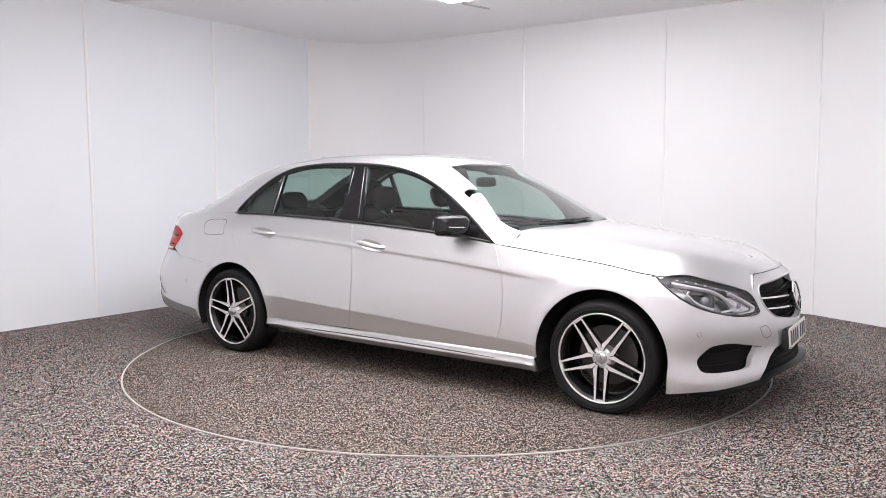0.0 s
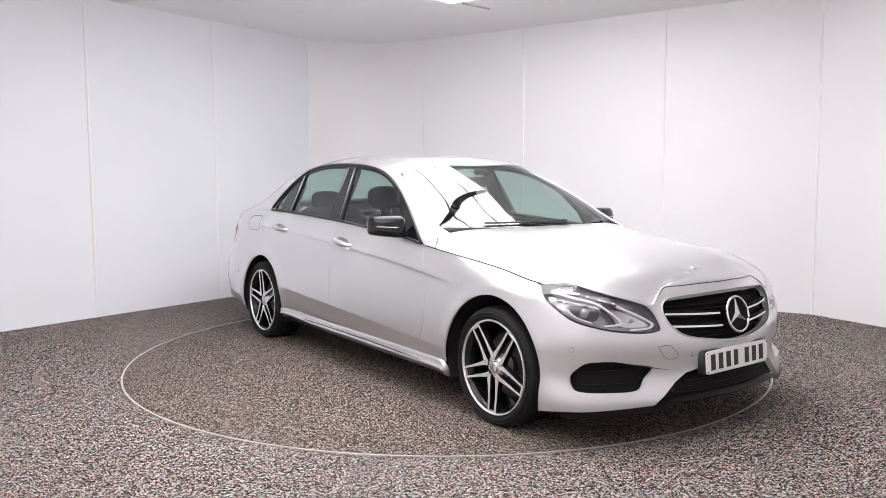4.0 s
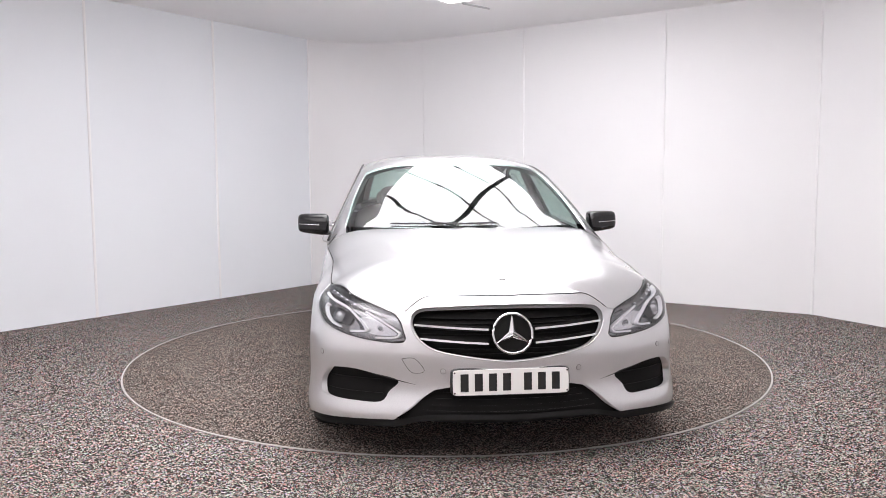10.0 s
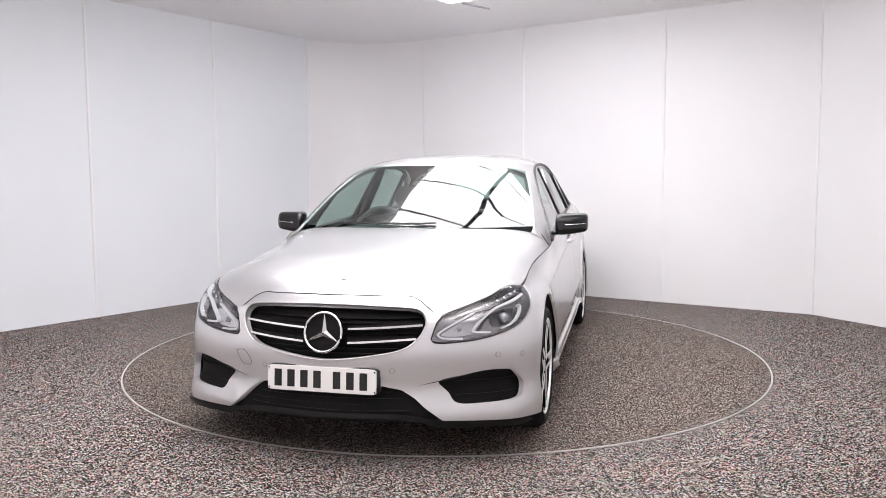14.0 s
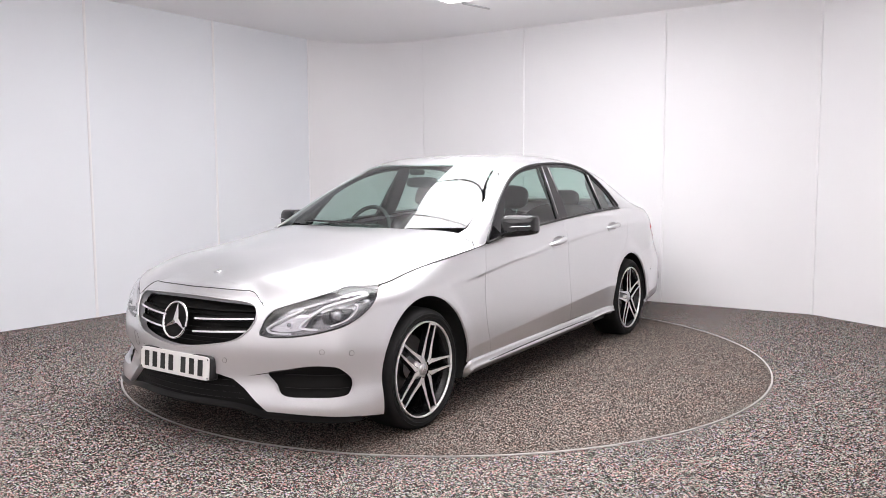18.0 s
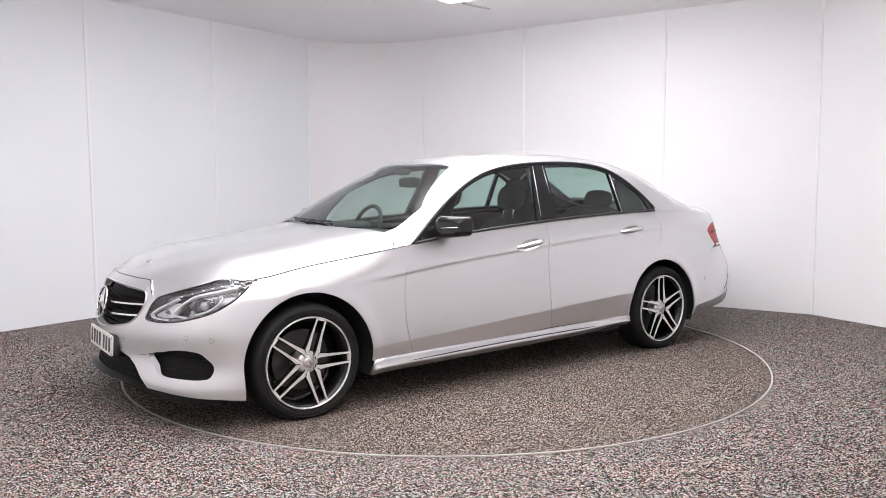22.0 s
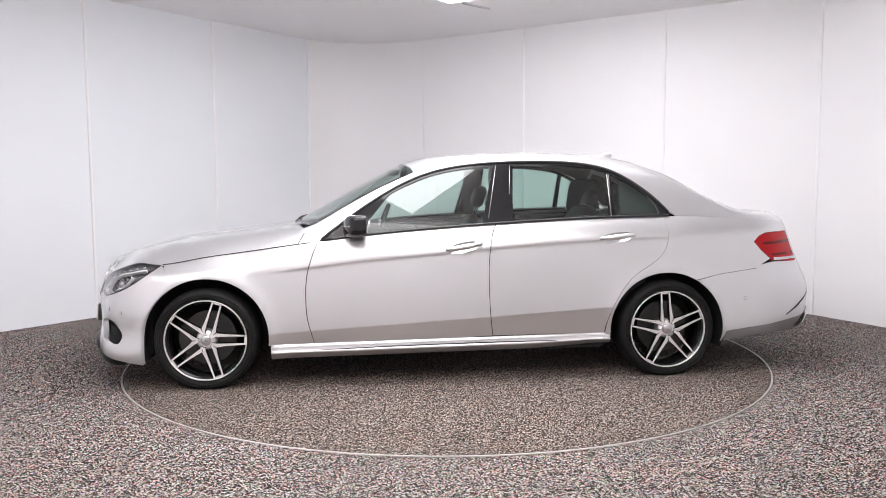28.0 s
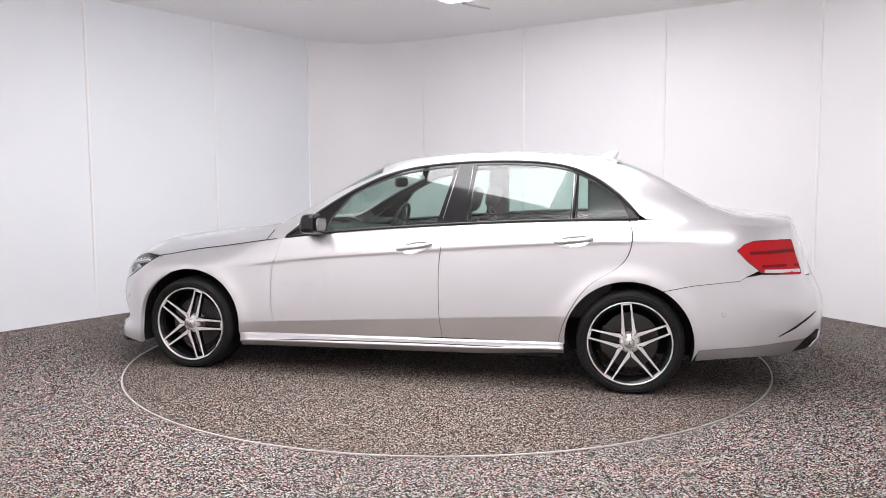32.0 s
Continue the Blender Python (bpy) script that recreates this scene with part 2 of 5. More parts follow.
BELT = [(0.0, 0.747), (0.2, 0.747), (0.37, 0.744), (0.435, 0.733), (0.475, 0.702), (0.51, 0.672), (0.545, 0.668), (0.59, 0.682), (0.69, 0.711), (0.80, 0.738), (0.88, 0.753), (0.963, 0.764), (1.05, 0.766)]
BELT += [(float(s_at(a)), b) for a, b in ((1.72, 0.757), (1.49, 0.789), (1.25, 0.822), (0.98, 0.860), (0.76, 0.889), (0.38, 0.930), (0.07, 0.955),
                                          (-0.37, 0.983), (-0.79, 1.004), (-1.2, 1.017), (-1.5, 1.02), (-1.8, 1.012), (-2.05, 0.998), (-2.25, 0.982))]
BELT += [(TAIL_S - 0.5, 0.965), (TAIL_S, 0.96)]
belt_z = spline(BELT)
crease_z = spline([(1.9, 0.66), (1.3, 0.69), (0.97, 0.721), (0.77, 0.745), (0.43, 0.781), (-0.02, 0.816), (-0.62, 0.863), (-1.0, 0.883), (-1.5, 0.897), (-2.1, 0.885)])
nose_in = spline([(0.10, 0.02), (0.2, -0.012), (0.25, -0.006), (0.3, 0.008), (0.36, 0.016), (0.43, 0.014), (0.5, 0.014), (0.6, 0.032), (0.68, 0.062), (0.746, 0.125), (0.80, 0.23)])
tail_in = spline([(0.15, 0.09), (0.22, 0.05), (0.3, 0.015), (0.45, 0.0), (0.56, 0.003), (0.65, 0.04), (0.72, 0.07), (0.8, 0.10), (0.9, 0.135), (1.0, 0.175), (1.05, 0.2)])


def inset(s, x, y, z):
    zt, zc = belt_z(np.abs(s)), crease_z(x)
    low = 1.3 * np.clip(0.3 - z, 0, 1) ** 2 * (1 - ease(x, 1.6, 1.9))
    up = np.clip(z - 0.3, -0.02, 1)
    lean = 0.048 * up + 0.05 * up * up
    h = np.clip((z - zc) / np.maximum(zt - zc, 0.03), 0, 1.3)
    cabin = ease(x, 1.3, 0.76) * ease(x, -2.1, -1.5)
    top = cabin * (np.abs(y) - glass_y(x, zt)) + (1 - cabin) * 0.105
    up_t = np.clip(zt - 0.3, 0, 1)
    rise = (top - 0.048 * up_t - 0.05 * up_t * up_t) * np.clip(h, 0, 1.3) ** 1.8
    low_line = 0.393 - 0.0562 * x
    under = 0.20 * np.clip(low_line - z, 0, 0.2) * ease(x, 1.2, 0.95) * ease(x, -1.2, -1.0)
    fade = ease(x, 1.12, 0.85) * ease(x, -1.75, -1.2)
    d = z - zc
    ridge = 0.0038 * fade * np.where(d > 0, np.exp(-(d / 0.04) ** 2), np.exp(-(d / 0.013) ** 2))
    flare = 0.0
    for hx in (HUB_X, -HUB_X):
        r = np.hypot(x - hx, (z - HUB_Z) * 1.02)
        flare = flare + 0.012 * np.exp(-((r - 0.37) / 0.06) ** 2)
    side = low + under + lean + rise - ridge - flare * ease(np.abs(y), 0.78, 0.86)
    wn = ease(x, 1.55, 2.12)
    wt = ease(x, -2.0, -2.48)
    return side * (1 - wn) * (1 - wt) + nose_in(z) * wn + tail_in(z) * wt


def hull(s, z):
    """The body's skin below the belt: along the outline and by height."""
    s, z = np.asarray(s, float), np.asarray(z, float)
    a = np.abs(s)
    sg = np.where(s < 0, -1.0, 1.0) * np.where(a > TAIL_S, -1.0, 1.0)
    a = np.where(a > TAIL_S, 2 * TAIL_S - a, a)
    e = 1e-4
    x, y = _x_of(a), _y_of(a)
    tx, ty = (_x_of(a + e) - _x_of(a - e)), (_y_of(a + e) - _y_of(a - e))
    ln = np.hypot(tx, ty)
    i = inset(a, x, y, z)
    return np.stack([x - ty / ln * i, sg * (y + tx / ln * i), z + 0 * x], -1)


# bonnet
bonnet_mid = spline([(2.2, 0.722), (2.155, 0.750), (2.09, 0.775), (2.0, 0.804), (1.85, 0.848), (1.65, 0.888), (1.45, 0.915), (1.25, 0.940), (1.04, 0.966), (0.9, 0.980), (0.7, 0.998)])
_be = hull(_fine, belt_z(_fine))
_n0 = int(np.argmax(_fine > s_nose(0.36)))


def belt_edge(x):
    """y and z of the belt edge at this x, ahead of the doors or behind them."""
    o = np.argsort(_be[_n0:, 0])
    e = _be[_n0:][o]
    return np.interp(x, e[:, 0], e[:, 1]), np.interp(x, e[:, 0], e[:, 2])


def bonnet(x, y):
    x, y = np.asarray(x, float), np.asarray(y, float)
    yb, zb = belt_edge(x)
    p = 2.5 + 3.5 * ease(x, 1.6, 2.1)
    q = np.abs(y) / np.maximum(yb, 0.05)
    z = bonnet_mid(x) - (bonnet_mid(x) - zb) * q ** p
    dome = 0.010 * np.exp(-((np.abs(y) - 0.40 - 0.10 * ease(x, 2.0, 0.9)) / 0.07) ** 2) * ease(x, 2.1, 1.6)
    return np.stack([x, y, z + dome], -1)


# cabin: window-frame line, then roof and screens as one height over the plan
rail_z = spline([(0.9, 0.765), (0.76, 0.888), (0.57, 1.037), (0.35, 1.180), (0.13, 1.287), (-0.08, 1.343), (-0.34, 1.372), (-0.63, 1.381), (-0.93, 1.366), (-1.13, 1.320), (-1.31, 1.217), (-1.43, 1.112), (-1.50, 1.030)])
roof_mid = spline([(1.10, 0.890), (0.95, 0.984), (0.76, 1.094), (0.5, 1.238), (0.25, 1.362), (0.1, 1.410), (-0.1, 1.435), (-0.4, 1.450), (-0.65, 1.453), (-1.0, 1.438), (-1.2, 1.416), (-1.4, 1.370),
                   (-1.6, 1.284), (-1.8, 1.174), (-1.95, 1.095), (-2.05, 1.062), (-2.2, 1.046), (-2.4, 1.022), (-2.6, 0.985)])


def rail(x):
    x = np.asarray(x, float)
    yb, zb = belt_edge(x)
    z = np.maximum(np.where(x > -1.5, rail_z(x), zb), zb)
    return np.where(z > zb + 1e-6, glass_y(x, z), yb), z


def roof(x, y):
    x, y = np.asarray(x, float), np.asarray(y, float)
    yr, zr = rail(x)
    p = 6.0 - 2.4 * ease(x, 0.55, 0.15) + 0.5 * ease(x, 0.0, -0.5) - 0.9 * ease(x, -1.2, -1.9) + 3.5 * ease(x, -1.0, -1.7)
    q = np.abs(y) / np.maximum(yr, 0.05)
    return np.stack([x, y, roof_mid(x) - (roof_mid(x) - zr) * q ** p], -1)


# the screen keeps its slope up to the roof's edge
screen_mid = spline([(1.10, 0.890), (0.95, 0.984), (0.76, 1.093), (0.5, 1.237), (0.235, 1.371), (0.1, 1.436)])
_sx = np.linspace(0.2, 0.9, 15)
_bow = np.polyfit(_sx, screen_mid(_sx) - roof(_sx, 0.742 - 0.142 * (np.clip(0.81 - _sx, 0, 0.65) / 0.642))[..., 2], 2)


def screen(x, y):
    """The windscreen: evenly bowed between the pillars."""
    x, y = np.asarray(x, float), np.asarray(y, float)
    edge = 0.742 - 0.142 * (np.clip(0.81 - x, 0, 0.65) / 0.642)
    drop = np.polyval(_bow, x)
    q, top = np.abs(y) / edge, 0.5 * ease(x, 0.7, 0.2)
    return np.stack([x, y, screen_mid(x) - drop * ((1 - top) * q ** 2 + top * q ** 5)], -1)


def side_glass(x, z):
    x, z = np.asarray(x, float), np.asarray(z, float)
    return np.stack([x, glass_y(x, z), z], -1)


# ---- sheet panels cut from the body form ----
from mathutils.geometry import delaunay_2d_cdt


def paint():
    m = shader("silver_metallic_paint", (0.70, 0.695, 0.705), 0.34, 0.90, coat=1.0)
    bsdf(m).inputs["Coat Roughness"].default_value = 0.02
    co = node(m, "ShaderNodeTexCoord")
    fl = node(m, "ShaderNodeTexVoronoi", Scale=900.0)
    wire(m, co, "Object", fl, "Vector")
    sep = m.node_tree.nodes.new("ShaderNodeSeparateColor")
    wire(m, fl, "Color", sep, "Color")
    r = ramp(m, [(0.0, (0.685, 0.685, 0.70)), (1.0, (0.775, 0.775, 0.79))])
    wire(m, sep, "Red", r, "Fac")
    wire(m, r, "Color", bsdf(m), "Base Color")
    return m


def pane_glass(name, tint, base=0.075):
    """A thin pane: tinted see-through with a mirror gloss that grows towards grazing."""
    m = bpy.data.materials.new(name)
    m.use_nodes = True
    t = m.node_tree
    t.nodes.remove(bsdf(m))
    tr = node(m, "ShaderNodeBsdfTransparent", Color=(*tint, 1))
    gl = node(m, "ShaderNodeBsdfGlossy", Color=(1, 1, 1, 1), Roughness=0.0)
    lw = node(m, "ShaderNodeLayerWeight", Blend=0.5)
    pw = t.nodes.new("ShaderNodeMath")
    pw.operation, pw.inputs[1].default_value = "POWER", 5.0
    wire(m, lw, "Facing", pw, 0)
    fr = t.nodes.new("ShaderNodeMath")
    fr.operation, fr.inputs[1].default_value, fr.inputs[2].default_value = "MULTIPLY_ADD", 1 - base, base
    wire(m, pw, 0, fr, 0)
    mx = t.nodes.new("ShaderNodeMixShader")
    t.links.new(fr.outputs[0], mx.inputs[0])
    t.links.new(tr.outputs[0], mx.inputs[1])
    t.links.new(gl.outputs[0], mx.inputs[2])
    t.links.new(mx.outputs[0], t.nodes["Material Output"].inputs["Surface"])
    return m


PAINT = paint()
GLOSS = shader("gloss_black", (0.008, 0.008, 0.009), 0.06)
SHELL = shader("dark_inner_metal", (0.014, 0.014, 0.014), 0.8)
CHROME = shader("chrome", (0.78, 0.78, 0.79), 0.08, 1.0)
SATIN = shader("satin_silver", (0.66, 0.66, 0.67), 0.28, 1.0)
GLASS_FRONT = pane_glass("green_tint_glass", (0.66, 0.80, 0.755))
GLASS_SCREEN = pane_glass("windscreen_glass", (0.64, 0.78, 0.735), 0.105)
GLASS_REAR = pane_glass("rear_tint_glass", (0.63, 0.78, 0.73))
GLASS_LAMP = pane_glass("clear_lamp_cover", (0.93, 0.935, 0.95), 0.05)
MESHGRID = shader("black_grille_mesh", (0.008, 0.0075, 0.0075), 0.6, spec=0.12)


def inside(pts, poly):
    """Which of the points lie in the closed outline."""
    x, y = pts[:, 0], pts[:, 1]
    r = np.zeros(len(pts), bool)
    n = len(poly)
    for i in range(n):
        (x0, y0), (x1, y1) = poly[i], poly[i - 1]
        if y0 == y1:
            continue
        cross = (y0 > y) != (y1 > y)
        r ^= cross & (x < (x1 - x0) * (y - y0) / (y1 - y0) + x0)
    return r


def subdivide(poly, step):
    out = []
    n = len(poly)
    for i in range(n):
        a, b = np.array(poly[i], float), np.array(poly[(i + 1) % n], float)
        k = max(1, int(np.ceil(np.linalg.norm(b - a) / step)))
        out += [tuple(a + (b - a) * j / k) for j in range(k)]
    return out


def smooth_line(points, n=8, closed=False):
    """A rounded line through a few points."""
    p = [np.array(q, float) for q in points]
    m = len(p)
    out = []
    for i in range(m if closed else m - 1):
        if closed:
            a, b, c, d = p[i - 1], p[i], p[(i + 1) % m], p[(i + 2) % m]
        else:
            a, b, c, d = p[max(i - 1, 0)], p[i], p[i + 1], p[min(i + 2, m - 1)]
        for j in range(n):
            t = j / n
            out.append(tuple(0.5 * (2 * b + (c - a) * t + (2 * a - 5 * b + 4 * c - d) * t * t + (3 * b - a - 3 * c + d) * t ** 3)))
    if not closed:
        out.append(tuple(p[-1]))
    return out


def sheet_data(outline, lift, holes=(), step=0.04, depth=0.012, sink=0.0, out_ref=None, extra=()):
    """Points, normals and faces of a panel cut from a surface, with a turned-in rim."""
    loops = [subdivide(outline, step)] + [subdivide(h, step) for h in holes]
    pts, edges = [], []
    for lp in loops:
        k = len(pts)
        pts += lp
        edges += [(k + i, k + (i + 1) % len(lp)) for i in range(len(lp))]
    arr = np.array(loops[0])
    lo, hi = arr.min(0), arr.max(0)
    gx, gy = np.meshgrid(np.arange(lo[0] + step / 2, hi[0], step), np.arange(lo[1] + step / 2, hi[1], step))
    g = np.stack([gx.ravel(), gy.ravel()], -1)
    keep = inside(g, loops[0])
    for h in loops[1:]:
        keep &= ~inside(g, h)
    g = g[keep]
    rim = np.array(pts)
    if len(g):
        near = np.array([np.min(np.hypot(*(rim - q).T)) for q in g])
        g = g[near > 0.45 * step]
    if len(extra):
        x = np.array(extra)
        ok = inside(x, loops[0])
        for h in loops[1:]:
            ok &= ~inside(x, h)
        x = x[ok]
        x = x[np.array([np.min(np.hypot(*(rim - q).T)) for q in x]) > 0.006]
        g = g[np.array([np.min(np.abs(x[:, 1] - q[1]) + 0.5 * np.abs(x[:, 0] - q[0])) for q in g]) > 0.3 * step]
        g = np.concatenate([g, x])
    allp = [Vector(q) for q in pts] + [Vector(q) for q in g]
    v, _, f, _, _, _ = delaunay_2d_cdt(allp, edges, [], 0, 1e-6)
    uv = np.array([tuple(q) for q in v])
    f = np.array([tuple(q) for q in f])
    c = uv[f].mean(1)
    ok = inside(c, loops[0])
    for h in loops[1:]:
        ok &= ~inside(c, h)
    f = f[ok]
    e = 2e-3
    p = lift(uv[:, 0], uv[:, 1])
    du = lift(uv[:, 0] + e, uv[:, 1]) - lift(uv[:, 0] - e, uv[:, 1])
    dv = lift(uv[:, 0], uv[:, 1] + e) - lift(uv[:, 0], uv[:, 1] - e)
    nr = np.cross(du, dv)
    nr /= np.maximum(np.linalg.norm(nr, axis=1), 1e-12)[:, None]
    ref = p - np.array(out_ref if out_ref else (0, 0, 0.5))
    if np.sum(nr * ref) < 0:
        nr = -nr
    p = p - nr * sink
    fn = np.cross(p[f[:, 1]] - p[f[:, 0]], p[f[:, 2]] - p[f[:, 0]])
    flip = np.sum(fn * nr[f[:, 0]], axis=1) < 0
    f[flip] = f[flip][:, ::-1]
    used = {}
    for tri in f:
        for a, b in ((tri[0], tri[1]), (tri[1], tri[2]), (tri[2], tri[0])):
            used[(a, b)] = used.get((a, b), 0) + 1
    border = [(a, b) for a, b in used if (b, a) not in used]
    faces = [tuple(t) for t in f]
    if depth:
        base = len(p)
        idx = {}
        low, lown = [], []
        for a, b in border:
            for q in (a, b):
                if q not in idx:
                    idx[q] = base + len(low)
                    low.append(p[q] - nr[q] * depth)
                    lown.append(nr[q])
        for a, b in border:
            faces.append((b, a, idx[a], idx[b]))
        p = np.concatenate([p, low])
        nr = np.concatenate([nr, lown])
    return p, nr, faces


def sheet(name, outline, lift, material, parent, mirror=False, label="", **kw):
    """A panel as one mesh under its thing; with mirror, its twin on the other side too."""
    p, nr, faces = sheet_data(outline, lift, **kw)
    made = []
    for side in ((1, -1) if mirror else (1,)):
        k = np.array((1, side, 1))
        me = bpy.data.meshes.new(name)
        ff = faces if side == 1 else [t[::-1] for t in faces]
        me.from_pydata([tuple(q) for q in p * k], [], [tuple(int(i) for i in t) for t in ff])
        me.polygons.foreach_set("use_smooth", [True] * len(me.polygons))
        me.normals_split_custom_set_from_vertices([tuple(q) for q in nr * k])
        me.materials.append(material)
        ob = new(name, me)
        ob.parent = parent
        if label:
            ob["label"] = label
        made.append(ob)
    return made if mirror else made[0]


def tube(name, points, radius, material, parent, sides=10, label="", flat=1.0, caps=True):
    """A round bar along a line of points."""
    bm = bmesh.new()
    p = [Vector(q) for q in points]
    rings = []
    for i, q in enumerate(p):
        d = (p[min(i + 1, len(p) - 1)] - p[max(i - 1, 0)]).normalized()
        up = Vector((0, 0, 1)) if abs(d.z) < 0.9 else Vector((0, 1, 0))
        a = d.cross(up).normalized()
        b = a.cross(d)
        r = radius[i] if isinstance(radius, (list, tuple)) else radius
        rings.append([bm.verts.new(q + a * r * math.cos(2 * math.pi * k / sides) + b * r * flat * math.sin(2 * math.pi * k / sides)) for k in range(sides)])
    for a, b in zip(rings, rings[1:]):
        for k in range(sides):
            bm.faces.new((a[k], a[(k + 1) % sides], b[(k + 1) % sides], b[k]))
    if caps:
        bm.faces.new(rings[0][::-1])
        bm.faces.new(rings[-1])
    bmesh.ops.recalc_face_normals(bm, faces=bm.faces)
    return part(name, bm, material, parent, label, smooth=True)


def lathe(profile, n=64):
    """A turned body about the y axis from (radius, y) points."""
    bm = bmesh.new()
    rings = [[bm.verts.new((r * math.cos(2 * math.pi * k / n), y, r * math.sin(2 * math.pi * k / n))) for k in range(n)] for r, y in profile]
    for a, b in zip(rings, rings[1:]):
        for k in range(n):
            bm.faces.new((a[k], a[(k + 1) % n], b[(k + 1) % n], b[k]))
    return bm


def blob(size, power=3.0, n=20, m=12):
    """A rounded box: a superellipsoid of the given half sizes."""
    bm = bmesh.new()

    def sp(a, q):
        return math.copysign(abs(a) ** q, a)
    e = 2.0 / power
    rows = []
    for i in range(1, m):
        v = -math.pi / 2 + math.pi * i / m
        rows.append([bm.verts.new((size[0] * sp(math.cos(v), e) * sp(math.cos(2 * math.pi * k / n), e), size[1] * sp(math.cos(v), e) * sp(math.sin(2 * math.pi * k / n), e), size[2] * sp(math.sin(v), e))) for k in range(n)])
    lo, hi = bm.verts.new((0, 0, -size[2])), bm.verts.new((0, 0, size[2]))
    for a, b in zip(rows, rows[1:]):
        for k in range(n):
            bm.faces.new((a[k], a[(k + 1) % n], b[(k + 1) % n], b[k]))
    for k in range(n):
        bm.faces.new((lo, rows[0][(k + 1) % n], rows[0][k]))
        bm.faces.new((hi, rows[-1][k], rows[-1][(k + 1) % n]))
    return bm


def moved(bm, m):
    bmesh.ops.transform(bm, matrix=m, verts=bm.verts)
    return bm


def mirrored(bm):
    bmesh.ops.transform(bm, matrix=Matrix.Diagonal((1, -1, 1, 1)), verts=bm.verts)
    bmesh.ops.reverse_faces(bm, faces=bm.faces)
    return bm


# ---- the car ----
car = empty("saloon_car", "silver metallic four-door saloon car standing on the turntable", "car")
GAP = 0.003


def xz(points):
    """Side-view points (x, z) as places on the hull."""
    return [(float(s_at(x)), z) for x, z in points]


def arch(hx, a0, a1, rx=0.374, rz=0.362, n=28):
    """Wheel-arch edge in side view from angle a0 to a1 (degrees, 0 forwards, 90 up)."""
    return [(hx + rx * math.cos(radians(a0 + (a1 - a0) * i / n)), 0.314 + rz * math.sin(radians(a0 + (a1 - a0) * i / n))) for i in range(n + 1)]


def belt_run(s0, s1, n=30, drop=0.0):
    return [(float(s), float(belt_z(s)) - drop) for s in np.linspace(s0, s1, n)]


DOOR_FRONT = smooth_line([(0.765, 0.888), (0.80, 0.80), (0.832, 0.68), (0.84, 0.56), (0.832, 0.42), (0.79, 0.262)], 5)
DOOR_SPLIT = smooth_line([(-0.345, 0.985), (-0.315, 0.91), (-0.294, 0.76), (-0.291, 0.6), (-0.298, 0.42), (-0.314, 0.288)], 5)
DOOR_REAR = smooth_line([(-1.435, 1.02), (-1.455, 0.93), (-1.432, 0.82), (-1.37, 0.745), (-1.21, 0.640), (-1.105, 0.50), (-1.048, 0.37), (-1.03, 0.288)], 6)


# rows of points that hold the sharp side crease
CREASE = [(float(s_at(x)), float(crease_z(x)) + d) for d in (-0.034, -0.022, -0.014, -0.008, -0.003, 0.0, 0.006, 0.014, 0.026, 0.042) for x in np.arange(-1.8, 1.2, 0.03)]
CREASE += [(float(s_at(x)), 0.393 - 0.0562 * x + d) for d in (-0.02, -0.004, 0.0, 0.004, 0.02) for x in np.arange(-1.1, 1.1, 0.03)]


def shifted(line, dx):
    return [(x + dx, z) for x, z in line]


# door pulls: middle x and z, and rise to the rear
HANDLES = [(-0.135, 0.842, 0.035), (-1.115, 0.893, 0.022)]


def handle_hole(h, n=28):
    out = []
    for k in range(n):
        a = 2 * math.pi * k / n
        dx = 0.095 * math.copysign(abs(math.cos(a)) ** 0.8, math.cos(a))
        out.append((float(s_at(h[0] + dx)), h[1] + 0.034 * math.sin(a) - dx * h[2] / 0.2))
    return out


